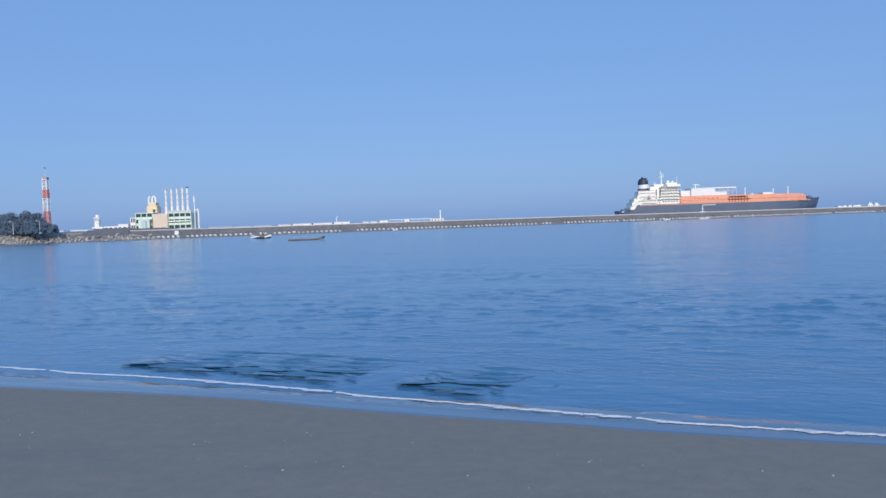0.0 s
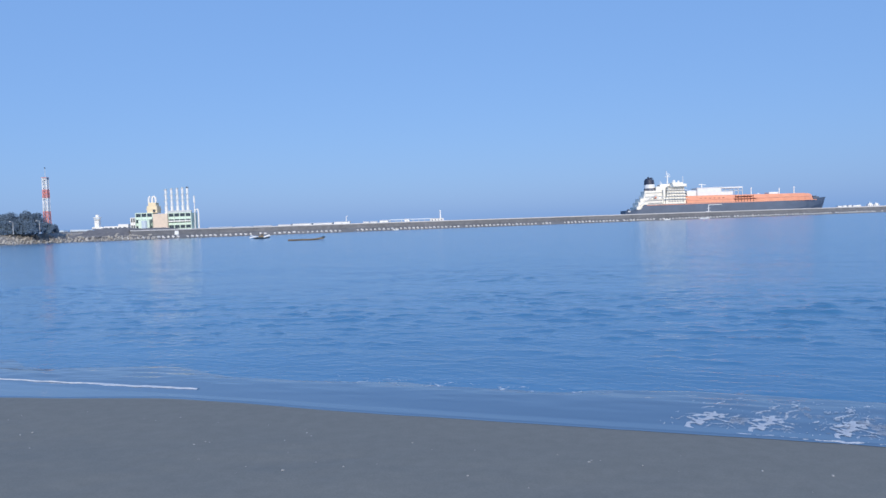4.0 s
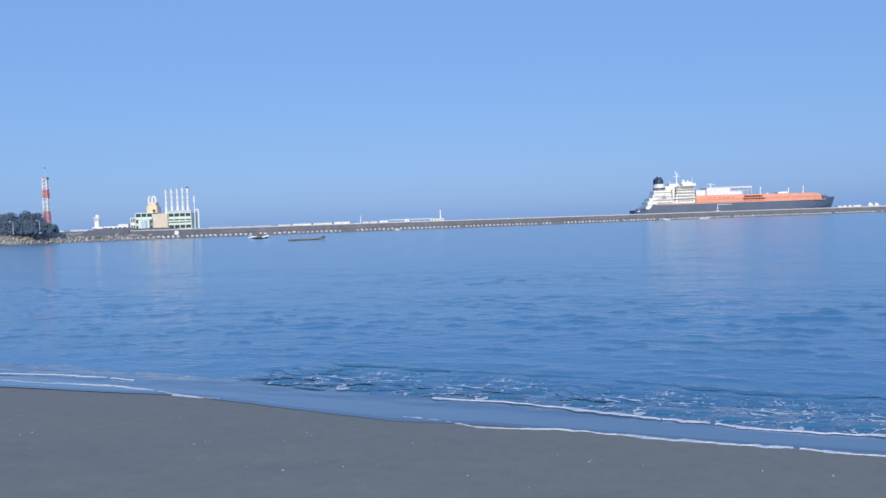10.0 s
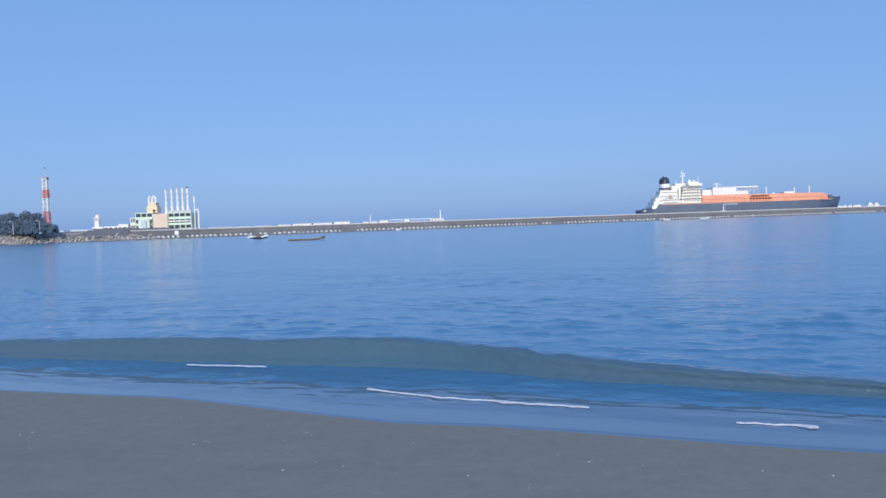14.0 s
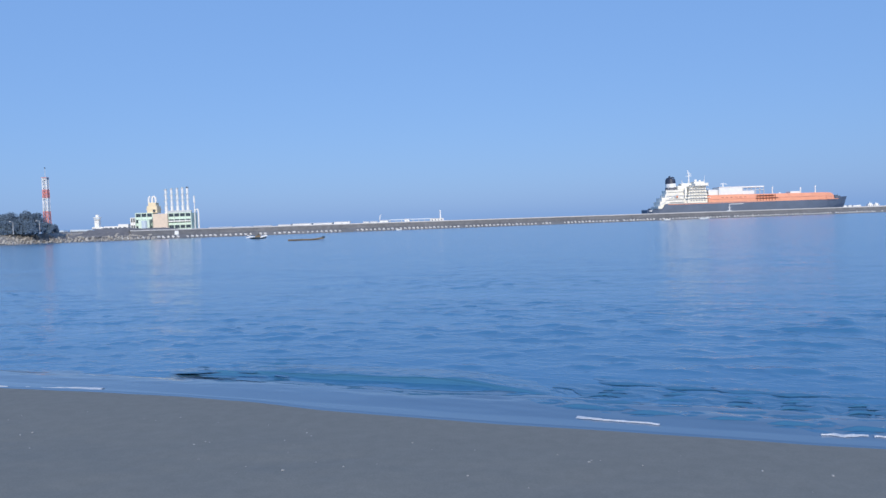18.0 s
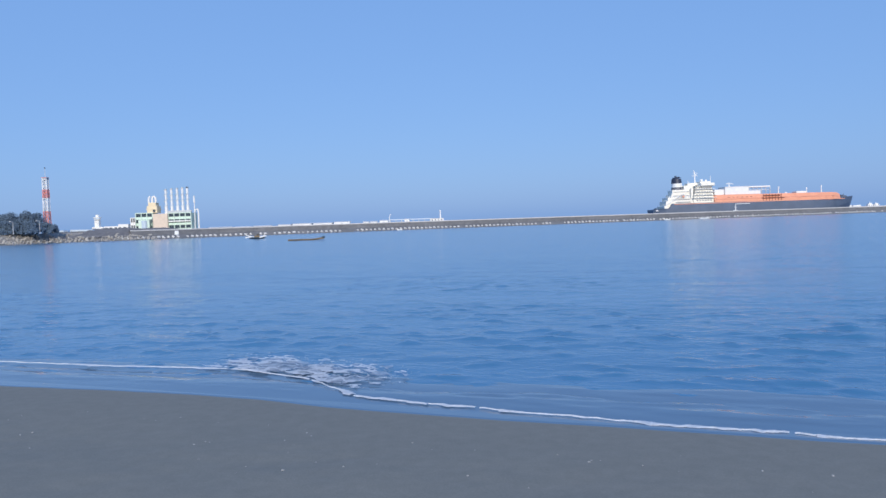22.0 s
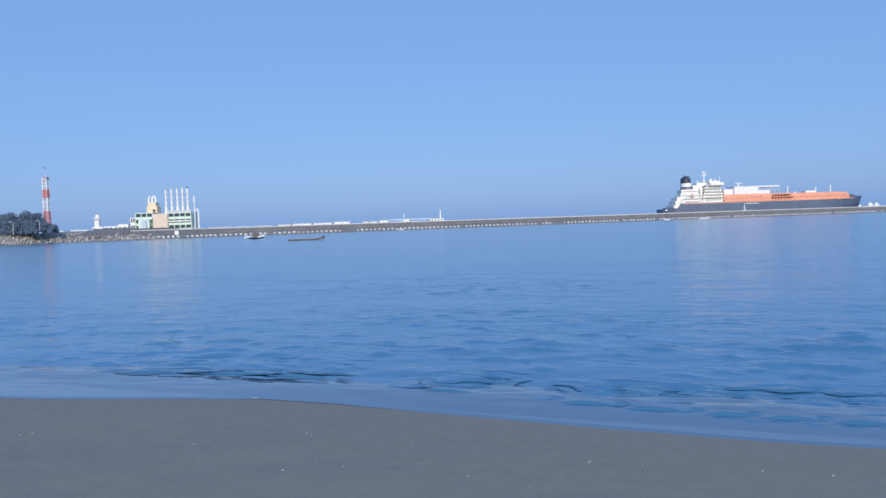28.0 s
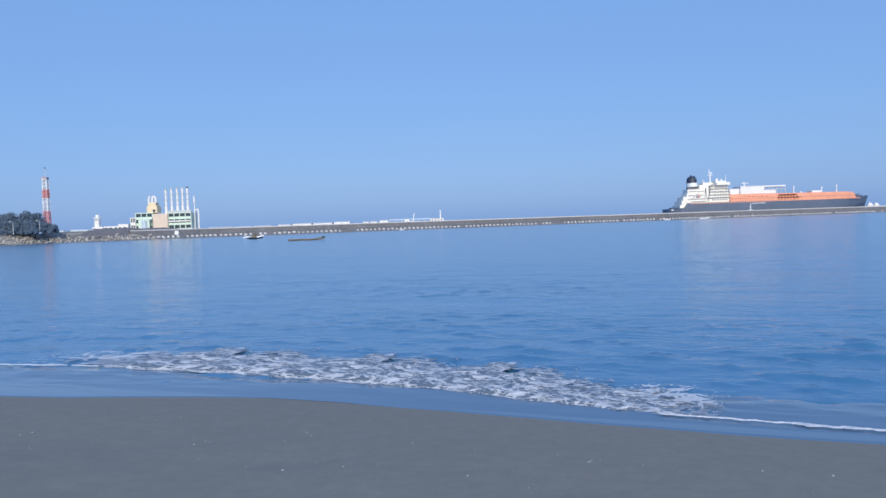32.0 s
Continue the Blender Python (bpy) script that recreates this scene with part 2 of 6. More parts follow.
def grid_mesh(name, xs, ys, zs, material, keep=None, smooth=True):
    """A mesh from 2D arrays of places; keep: which quads stay."""
    r, c = xs.shape
    co = np.stack([xs, ys, zs], -1).reshape(-1, 3)
    idx = np.arange(r * c).reshape(r, c)
    quads = np.stack([idx[:-1, :-1], idx[:-1, 1:], idx[1:, 1:], idx[1:, :-1]], -1).reshape(-1, 4)
    if keep is not None:
        quads = quads[keep.reshape(-1)]
        used = np.unique(quads)
        remap = np.zeros(r * c, int)
        remap[used] = np.arange(len(used))
        co, quads = co[used], remap[quads]
    me = bpy.data.meshes.new(name)
    me.vertices.add(len(co))
    me.vertices.foreach_set("co", co.astype(np.float32).ravel())
    me.loops.add(quads.size)
    me.loops.foreach_set("vertex_index", quads.astype(np.int32).ravel())
    me.polygons.add(len(quads))
    me.polygons.foreach_set("loop_start", np.arange(0, quads.size, 4, dtype=np.int32))
    me.polygons.foreach_set("use_smooth", np.full(len(quads), smooth))
    me.update(calc_edges=True)
    me.validate()
    me.materials.append(material)
    return me


# ---- the beach frame: s runs along the waterline, n out to sea ----
TURN = 22.0
CS, SN = math.cos(radians(TURN)), math.sin(radians(TURN))
SLOPE = 0.06


def shore(s, n, z=0.0, turn=0.0):
    return pose(s * CS + n * SN, 7.7 - s * SN + n * CS, z, 0, 0, -TURN + turn)


def make_beach():
    n = np.concatenate([np.linspace(-900, -40, 12), np.linspace(-32, -14, 10), np.linspace(-13, 4, 200),
                        np.linspace(5, 60, 14), [200, 900, 4200]])
    s = np.concatenate([np.linspace(-900, -40, 10), np.linspace(-30, -13, 12), np.linspace(-12, 9, 240),
                        np.linspace(10, 40, 14), np.linspace(80, 900, 8)])
    S, N = np.meshgrid(s, n)
    Z = np.where(N > 0, -SLOPE * N, -SLOPE * N)
    Z = np.where(N > 8, -0.48 - (N - 8) * 0.03, Z)
    Z = np.maximum(Z, -9)
    Z = np.where(N < -14, 0.84 + 0.5 * (1 - np.exp((N + 14) / 12)), Z)
    near = np.clip((-N - 0.6) / 1.5, 0, 1)
    Z = Z + near * ((fbm(S * 0.5, N * 0.7, 2) - 0.5) * 0.05 + (fbm(S * 5, N * 6, 5) - 0.5) * 0.012)
    ob = new("ground", grid_mesh("ground", S, N, Z, SAND))
    ob.matrix_world = shore(0, 0)
    tagged(ob, "smooth dark grey volcanic sand beach sloping into the sea", "beach", kind="structure")
    return ob


def make_water():
    d = np.concatenate([np.geomspace(8, 60, 620), np.geomspace(60.4, 130, 130), np.geomspace(132, 6000, 60)])
    w = np.linspace(-1, 1, 620)
    W, D = np.meshgrid(w, d)
    S, N = W * (D * 0.9 + 8) + 4.0 - 0.40 * D, D - 14.0
    fade = np.clip((95 - D) / 75, 0, 1)
    calm = np.clip(fbm(S * 0.07, N * 0.16, 21, 3) * 2.6 - 0.75, 0.15, 1)  # slicks between rippled patches
    Z = (fbm(S * 0.22, N * 0.55, 3, 3) - 0.5) * 0.05 + (fbm(S * 1.2, N * 2.2, 9, 3) - 0.5) * 0.045 * calm
    peaks = np.clip(fbm(S * 2.1, N * 3.2, 14, 3) - 0.54, 0, 1) ** 1.2
    Z = Z + 0.30 * peaks * calm * np.clip((45 - D) / 28, 0.25, 1)
    Z = Z * fade * np.clip((N - 2.5) / 8 + 0.45, 0.15, 1)
    ob = new("water", grid_mesh("water", S, N, Z, SEA))
    ob.matrix_world = shore(0, 0, -0.045)
    tagged(ob, "calm blue sea with small ripples running to the horizon", "sea", kind="structure")
    return ob


make_beach()
WATER = make_water()


# ---- breakwater, revetment and headland ----
LINE = [(-560, 330), (-420, 385), (-272, 455), (-215, 515), (-168, 560), (8, 628), (480, 800), (760, 905)]


def along(step):
    """Places and headings at even steps of the waterline."""
    out = []
    for (x0, y0), (x1, y1) in zip(LINE, LINE[1:]):
        run = math.hypot(x1 - x0, y1 - y0)
        k = max(1, round(run / step))
        for i in range(k):
            f = i / k
            out.append((x0 + (x1 - x0) * f, y0 + (y1 - y0) * f, (y1 - y0) / run, -(x1 - x0) / run))
    return out


def sweep(name, profile, step, material, rough, seed, x_from=-1e9, x_to=1e9):
    pts = [q for q in along(step) if x_from <= q[0] <= x_to]
    prof = []
    for (a, b), (c, d) in zip(profile, profile[1:]):
        prof += [(a + (c - a) * f / 4, b + (d - b) * f / 4) for f in range(4)]
    prof.append(profile[-1])
    P = np.array(pts)
    Q = np.array(prof)
    X = P[:, None, 0] - P[:, None, 2] * Q[None, :, 0]
    Y = P[:, None, 1] - P[:, None, 3] * Q[None, :, 0]
    Z = np.repeat(Q[None, :, 1], len(P), 0)
    k = np.arange(len(P))[:, None] * step
    bump = (fbm(k * 0.45 + Z * 0, Q[None, :, 0] * 0.6 + Q[None, :, 1] * 0.5 + k * 0, seed, 3) - 0.5) * rough
    return grid_mesh(name, X, Y + bump, Z + bump * 0.8, material, smooth=False)


def make_harbour_edge():
    wall = new("breakwater", sweep("breakwater", [(0, -3), (1.2, 0), (4.5, 2.6), (6, 3.0), (6.6, 6.2), (12, 6.2), (20, -3)],
                                   3.0, WALL, 0.5, 4, x_from=-217))
    tagged(wall, "long grey concrete breakwater across the bay", "breakwater", kind="structure")
    cap = new("cap", sweep("cap", [(6.3, 6.0), (6.3, 6.75), (7.1, 6.8), (7.1, 6.0)], 3.0, CAP, 0.06, 6, x_from=-217))
    cap.parent = wall
    # pale armour blocks lie in a row just above the waterline
    bm = bmesh.new()
    rnd = random.Random(3)
    for x, y, a, b in along(3.7):
        if -225 < x < 640 and rnd.random() > 0.1:
            ox, oy = x - a * 2.6, y - b * 2.6
            w, h = 0.95 + rnd.random() * 0.5, 0.9 + rnd.random() * 0.7
            m = Matrix.Translation((ox, oy, 0.8 + rnd.random() * 0.4)) @ Euler((rnd.random(), rnd.random(), rnd.random())).to_matrix().to_4x4()
            bmesh.ops.create_cube(bm, size=1, matrix=m @ Matrix.Diagonal((w * 1.5, w, h, 1)))
    row = part("armour_blocks", bm, BLOCK, wall, "row of pale concrete armour blocks at the waterline")
    row["kind"] = "stuff"
    rev = new("revetment", sweep("revetment", [(0, -3), (1.5, 0), (8, 3.5), (13, 6.3), (22, 6.5)], 1.6, ROCK, 1.6, 8, x_to=-205))
    tagged(rev, "rough rock revetment of the headland at the waterline", "revetment", kind="structure")
    bm = bmesh.new()
    for x, y, a, b in along(1.3):
        if -430 < x < -203:
            for k in range(5):
                d = rnd.random() ** 1.3 * 12
                r = 0.35 + rnd.random() ** 2 * 0.8
                z = 0.2 + d * 0.46
                m = Matrix.Translation((x - a * d, y - b * d, z)) @ Euler((rnd.random() * 6, rnd.random() * 6, 0)).to_matrix().to_4x4()
                bmesh.ops.create_icosphere(bm, subdivisions=1, radius=r,
                                           matrix=m @ Matrix.Diagonal((1.2, 0.9 + rnd.random() * 0.3, 0.7, 1)))
    rocks = part("boulders", bm, BLOCK_ROCK, rev, "pale tan boulders tipped on the slope")
    rocks["kind"] = "stuff"
    # the flat headland behind
    bm = bmesh.new()
    ring = [(-570, 350), (-425, 404), (-284, 470), (-226, 530), (-178, 574), (-110, 604), (-150, 900), (-700, 900)]
    top = [bm.verts.new((x, y, 6.2)) for x, y in ring]
    low = [bm.verts.new((x, y, -3)) for x, y in ring]
    bm.faces.new(top[::-1])
    for i in range(len(ring)):
        j = (i + 1) % len(ring)
        bm.faces.new((top[i], low[i], low[j], top[j]))
    bmesh.ops.recalc_face_normals(bm, faces=bm.faces[:])
    me = bpy.data.meshes.new("headland")
    bm.to_mesh(me)
    bm.free()
    me.materials.append(LAND)
    tagged(new("headland", me), "flat headland of bare soil behind the revetment", "land", kind="structure")
    # grey mound of quarry run below the plant
    xs = np.linspace(-256, -182, 70)
    ds = np.linspace(0, 1, 14)
    X, D = np.meshgrid(xs, ds)
    shape = np.clip((X + 254) / 12, 0, 1) * np.clip((-180 - X) / 26, 0, 1)
    front = np.interp(X, [-300, -272, -215, -168], [441, 455, 515, 560]) + 7
    Z = 2.2 + np.sin(np.clip(D * 1.5, 0, 1) * math.pi / 2) * (6.2 * shape) + (fbm(X * 0.16, D * 5, 12) - 0.5) * 2.6
    Z = np.where(D >= 0.99, 2, Z)
    ob = new("mound", grid_mesh("mound", X, front + D * 26, Z, MOUND, smooth=False))
    tagged(ob, "grey mound of quarry stone in front of the plant", "mound", kind="structure")


BLOCK_ROCK = surface("tan_boulder_rock", (0.37, 0.35, 0.32), 0.9, 0.7, 0.4, bump=0.1)
make_harbour_edge()


def make_shed(x0, x1, y, z0, z1, roof_rise, wall_mat, roof_mat, label):
    t = thing("shed", pose((x0 + x1) / 2, y, z0), label, "shed", "harbour sheds")
    w, h, d = (x1 - x0) / 2, z1 - z0, 5.0
    part("wall", boxed((-w, w, -d, d, 0, h)), wall_mat, t)
    bm = bmesh.new()
    for q in ((-1, 1),):
        vs = [bm.verts.new(c) for c in ((-w - .5, -d - .6, h + .02), (w + .5, -d - .6, h + .02), (w + .5, 0, h + roof_rise),
                                        (-w - .5, 0, h + roof_rise), (w + .5, d + .6, h + .02), (-w - .5, d + .6, h + .02))]
        bm.faces.new((vs[0], vs[1], vs[2], vs[3]))
        bm.faces.new((vs[3], vs[2], vs[4], vs[5]))
        bm.faces.new((vs[0], vs[3], vs[5]))
        bm.faces.new((vs[1], vs[4], vs[2]))
        bm.faces.new((vs[0], vs[5], vs[4], vs[1]))
    bmesh.ops.recalc_face_normals(bm, faces=bm.faces[:])
    part("roof", bm, roof_mat, t)
    k = max(1, int(w / 5))
    for i in range(k):
        cx = -w + (i + 0.5) * 2 * w / k
        part("door", boxed((cx - 1.1, cx + 1.1, -d - 0.08, -d + 0.05, 0, h * 0.62)), STEEL, t, "grey roller door")
    return t


# quay deck that carries the sheds, behind the breakwater
def make_quay():
    bm = boxed((-300, 6, 706, 730, -3, 6.6), bevel=0.3)
    me = bpy.data.meshes.new("quay")
    bm.to_mesh(me)
    bm.free()
    me.materials.append(CAP)
    tagged(new("quay", me), "pale concrete quay deck behind the breakwater", "quay", kind="structure")
    rows = [(-225, -204, 6.7, 7.7, WHITE, WHITE), (-200, -186, 6.7, 7.4, WHITE, WHITE), (-182, -166, 6.7, 7.6, WHITE, WHITE),
            (-158, -146, 6.7, 8.0, WHITE, WHITE), (-144, -126, 6.7, 8.4, WHITE, WHITE), (-124, -106, 6.7, 8.3, WHITE, WHITE),
            (-104, -89, 6.7, 8.8, WHITE, WHITE), (-76, -71, 6.7, 8.0, WHITE, WHITE), (-69, -63, 6.7, 8.0, WHITE, WHITE),
            (-60, -52, 6.7, 8.7, WHITE, WHITE), (-36, -31.5, 6.7, 9.2, WHITE, WHITE)]
    for x0, x1, z0, z1, wm, rm in rows:
        make_shed(x0, x1, 716, z0, z1 + 0.5, 0.7, wm, rm, "low white harbour shed with a shallow pitched roof")
    t = thing("conveyor_gallery", pose(-52, 724, 6.62), "long pale conveyor gallery on short posts", "gallery")
    part("gallery", boxed((0, 42, -1.5, 1.5, 2.6, 3.5), bevel=0.1), PALEBLUE, t)
    for i in range(8):
        part("post", boxed((1 + i * 5.6, 1.5 + i * 5.6, -0.8, 0.8, 0, 2.6)), STEEL, t)
    t = thing("pier_head", pose(-4.8, 716, 6.62), "white block building at the pier head", "building")
    part("wall", boxed((-6.4, 6.4, -5, 5, 0, 2.6), bevel=0.15), WHITE, t)
    part("parapet", boxed((-6.7, 6.7, -5.3, 5.3, 2.62, 2.95)), CAP, t)
    for i in range(4):
        part("window", boxed((-5.2 + i * 3, -3.8 + i * 3, -5.06, -4.9, 0.9, 1.9)), DARKGLASS, t)
    t = thing("beacon", pose(-1.4, 715, 9.58), "slim white beacon tower with a round lantern", "beacon")
    part("shaft", rods(((0, 0, 0), (0, 0, 5.8), 0.75, 0.5), seg=12), WHITE, t)
    part("gallery", rods(((0, 0, 5.8), (0, 0, 6.1), 1.1, 1.1), seg=12), WHITE, t)
    part("lantern", ball(bmesh.new(), (0, 0, 7.0), 0.95), WHITE, t)


make_quay()


def make_lattice_tower():
    t = thing("lattice_tower", pose(-256.4, 480, 6.15), "red and white banded steel lattice mast on the headland", "tower")
    height, bands = 36.2, [WHITE, RED, WHITE, RED, WHITE, STEEL]
    edges = [0, 4.5, 14.5, 23, 28.5, 35.0, 36.2]
    half = lambda z: 1.6 - z / height * 0.3
    for i, m in enumerate(bands):
        z0, z1 = edges[i], edges[i + 1]
        bm = bmesh.new()
        for sx, sy in ((-1, -1), (1, -1), (1, 1), (-1, 1)):
            rod(bm, (sx * half(z0), sy * half(z0), z0), (sx * half(z1), sy * half(z1), z1), 0.3, seg=6)
        levels = 3
        for k in range(levels):
            a, b = z0 + (z1 - z0) * k / levels, z0 + (z1 - z0) * (k + 1) / levels
            for (ux, uy), (vx, vy) in zip(((-1, -1), (1, -1), (1, 1), (-1, 1)), ((1, -1), (1, 1), (-1, 1), (-1, -1))):
                rod(bm, (ux * half(a), uy * half(a), a), (vx * half(b), vy * half(b), b), 0.17 if m is RED else 0.12, seg=5)
                rod(bm, (ux * half(b), uy * half(b), b), (vx * half(a), vy * half(a), a), 0.17 if m is RED else 0.12, seg=5)
                rod(bm, (ux * half(b), uy * half(b), b), (vx * half(b), vy * half(b), b), 0.15, seg=5)
        part("mast_section", bm, m, t, "red painted mast section" if m is RED else "grey steel mast head" if m is STEEL else "white painted mast section")
    part("platform", boxed((-1.8, 1.8, -1.8, 1.8, 36.2, 36.5)), RED, t)
    part("antenna", rods(((0, 0, 36.6), (0, 0, 42.2), 0.18, 0.1)), STEEL, t)
    part("lamp_head", ball(bmesh.new(), (0, 0, 42.6), 0.5), NAVY, t)


make_lattice_tower()


def make_tree(x, y, height, spread, seed):
    rnd = random.Random(seed)
    t = thing("tree", pose(x, y, 6.1), "dense shore tree with a ragged crown, leaves tinted by painted haze", "tree", "shore trees")
    bm = bmesh.new()
    rod(bm, (0, 0, 0), (0.3, 0, height * 0.55), 0.35, 0.18, seg=7)
    tips = []
    for k in range(9):
        a, z = rnd.random() * math.tau, height * (0.2 + 0.06 * k)
        q = (math.cos(a) * spread * 0.6, math.sin(a) * spread * 0.6, z + height * 0.18)
        rod(bm, (0.2, 0, z), q, 0.12, 0.05, seg=5)
        tips.append(q)
    part("trunk", bm, BARK, t)
    bm = bmesh.new()
    clumps = []
    for k in range(52):
        a, u = rnd.random() * math.tau, rnd.random()
        r = spread * math.sqrt(rnd.random()) * (1.05 - 0.55 * u)
        clumps.append((math.cos(a) * r, math.sin(a) * r, height * (0.16 + 0.84 * u), spread * (0.16 + 0.2 * rnd.random())))
    for cx, cy, cz, cr in clumps:
        for k in range(64):
            d = Vector((rnd.gauss(0, 1), rnd.gauss(0, 1), rnd.gauss(0, 1) * 0.8 + 0.15))
            p = Vector((cx, cy, cz)) + d.normalized() * cr * (0.45 + 0.75 * rnd.random())
            u = Vector((rnd.gauss(0, 1), rnd.gauss(0, 1), abs(rnd.gauss(0, 1.6)))).normalized() * 0.5
            v = u.orthogonal().normalized() * 0.16
            vs = [bm.verts.new(p + w) for w in (-u, v, u, -v)]
            bm.faces.new(vs)
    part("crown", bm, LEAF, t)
    return t


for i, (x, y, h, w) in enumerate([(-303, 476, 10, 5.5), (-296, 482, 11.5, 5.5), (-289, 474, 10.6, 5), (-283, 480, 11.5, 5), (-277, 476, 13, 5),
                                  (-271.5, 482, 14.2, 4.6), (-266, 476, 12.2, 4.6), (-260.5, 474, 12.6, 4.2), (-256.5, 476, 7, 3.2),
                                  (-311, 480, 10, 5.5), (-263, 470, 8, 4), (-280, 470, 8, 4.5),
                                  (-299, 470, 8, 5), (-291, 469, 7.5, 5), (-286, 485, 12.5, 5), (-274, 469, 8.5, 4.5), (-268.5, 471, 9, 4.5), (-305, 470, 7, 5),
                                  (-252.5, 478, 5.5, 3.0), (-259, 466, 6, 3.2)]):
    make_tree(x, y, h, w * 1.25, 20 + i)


def street_lamp(x, y):
    t = thing("street_lamp", pose(x, y, 6.15), "tall pale street lamp on the headland", "street lamp", "headland lamps")
    part("pole", rods(((0, 0, 0), (0, 0, 8), 0.22, 0.12)), STEEL, t)
    part("arm", rods(((0, 0, 7.9), (-1.6, 0, 8.2), 0.1)), STEEL, t)
    part("lamp_head", boxed((-2.3, -1.4, -0.2, 0.2, 8.1, 8.35)), WHITE, t)


street_lamp(-268.5, 462)
street_lamp(-254, 466)


def make_long_shed(x0, x1, y, h):
    t = thing("long_shed", pose((x0 + x1) / 2, y, 6.15), "long low dark shed with a pale metal roof", "shed", "headland sheds")
    w = (x1 - x0) / 2
    part("wall", boxed((-w, w, -4, 4, 0, h)), MOUND, t)
    bm = bmesh.new()
    prism(bm, [(-w - 0.4, h + 0.02), (w + 0.4, h + 0.02), (w - 0.6, h + 1.0), (-w + 0.6, h + 1.3)], -4.4, 4.4)
    part("roof", bm, PALEBLUE, t, "pale blue sheet roof")


make_long_shed(-268, -257.5, 512, 0.9)
make_long_shed(-256, -240, 512, 1.0)


def framed_block(parent, name, x0, x1, y0, y1, z0, z1, bays, floors, frame_mat, depth=0.5, label=""):
    """A building block with a frame standing proud of dark window bays."""
    core = part(name, boxed((x0 + .15, x1 - .15, y0 + depth, y1, z0, z1 - 0.1)), frame_mat, parent, label)
    bw, fh = (x1 - x0) / bays, (z1 - z0) / floors
    for i in range(bays + 1):
        part("column", boxed((x0 + i * bw - 0.28, x0 + i * bw + 0.28, y0, y0 + depth, z0, z1)), frame_mat, parent)
    for j in range(1, floors + 1):
        part("beam", boxed((x0, x1, y0 + 0.05, y0 + depth, z0 + j * fh - 0.3, z0 + j * fh + 0.3)), frame_mat, parent)
    for i in range(bays):
        for j in range(floors):
            part("window", boxed((x0 + i * bw + 0.34, x0 + (i + 1) * bw - 0.34, y0 + depth - 0.12, y0 + depth - 0.004,
                                  z0 + j * fh + fh * 0.38, z0 + (j + 1) * fh - 0.34)), DARKGLASS, parent)
    return core


def make_plant():
    t = thing("power_plant", pose(-220, 600, 6.1), "cream and mint green power plant with five chimneys", "power plant")
    # all x, z below are from the plant's base point
    framed_block(t, "engine_hall", 0, 18.2, -6, 10, 0, 14.0, 4, 3, MINT, 0.6, "mint green framed engine hall")
    framed_block(t, "office_block", -27.6, -14, -3, 10, 0, 14.8, 3, 3, MINT, 0.6, "mint green framed office block")
    part("cream_block", boxed((-11.8, 0.1, -8, 8, 0, 13.8), bevel=0.2), PINK, t, "rosy cream rendered block")
    part("cream_tower", boxed((-18.8, -10.6, -1.5, 7, 14.75, 20.6), (-17.8, -11.6, -1.0, 6, 20.6, 23.2), bevel=0.2), CREAM, t, "cream stair tower")
    part("tower_cornice", boxed((-19.2, -10.2, -1.9, 7.4, 17.6, 18.3)), CREAM, t)
    part("dark_niche", boxed((-13.8, -11.8, -1.6, -1.45, 15.4, 17.4)), DARKGLASS, t)
    for x in (-17.4, -14.6, -11.8):
        bm = rods(((x, 0, 23.15), (x, 0, 26.4), 0.85, 0.85), ((x, 0, 26.4), (x + (0.6 if x < -13 else -0.6), 0, 27.9), 0.85, 0.75),
                  ((x + (0.6 if x < -13 else -0.6), 0, 27.9), (x + (1.4 if x < -13 else -1.4), 0, 28.3), 0.75, 0.7), seg=10)
        part("vent_pipe", bm, WHITE, t, "white bent vent pipe")
    framed_block(t, "annex", -31.2, -27.7, -4, 6, 0, 11.2, 2, 2, WHITE, 0.5, "white annex")
    part("entrance", boxed((-24, -15, -7, -3, 0, 9.2), bevel=0.15), MINT, t)
    part("round_stair", rods(((-19, -7, 0), (-19, -7, 8.6), 2.2, 2.2), seg=20), PALEBLUE, t)
    part("dark_slot", boxed((-14.0, -12.2, -3.4, -2.9, 0, 11)), DARKGLASS, t)
    part("balcony_rail", boxed((0.4, 18, -7.4, -6.05, 6.9, 7.9), bevel=0.1), WHITE, t)
    part("roof_rail", boxed(*[(0.2 + i * 1.6, 0.35 + i * 1.6, -5.9, -5.75, 14, 15.2) for i in range(12)], (0.2, 18, -5.9, -5.78, 15.1, 15.25)), STEEL, t)
    for i, x in enumerate((-4.2, 0.5, 5.1, 9.4, 13.4)):
        ch = part("chimney", rods(((x, 2, 13.9), (x, 2, 20.4), 1.15, 1.15), ((x, 2, 20.4), (x, 2, 21.6), 1.15, 0.7),
                                  ((x, 2, 21.6), (x, 2, 33.0 + i * 0.3), 0.85, 0.85), seg=12), WHITE, t, "white steel chimney")
        bm = bmesh.new()
        turns, prev = 40, None
        for k in range(turns + 1):
            a = k / turns * math.tau * 3.5
            q = (x + 1.35 * math.cos(a), 2 + 1.35 * math.sin(a), 17 + 15.8 * k / turns)
            if prev:
                rod(bm, prev, q, 0.26, seg=5)
            prev = q
        part("helical_strake", bm, PALEBLUE, ch, "pale helical strake round the chimney")
        part("tip", rods(((x, 2, 32.9 + i * 0.3), (x, 2, 34.0 + i * 0.3), 0.95, 0.95), seg=12), NAVY if i == 4 else STEEL, ch)
    part("lightning_mast", rods(((19.4, 0, 0), (19.4, 0, 27.6), 0.5, 0.3), ((19.4, 0, 22), (19.4, 0, 27.6), 0.75, 0.6)), WHITE, t)
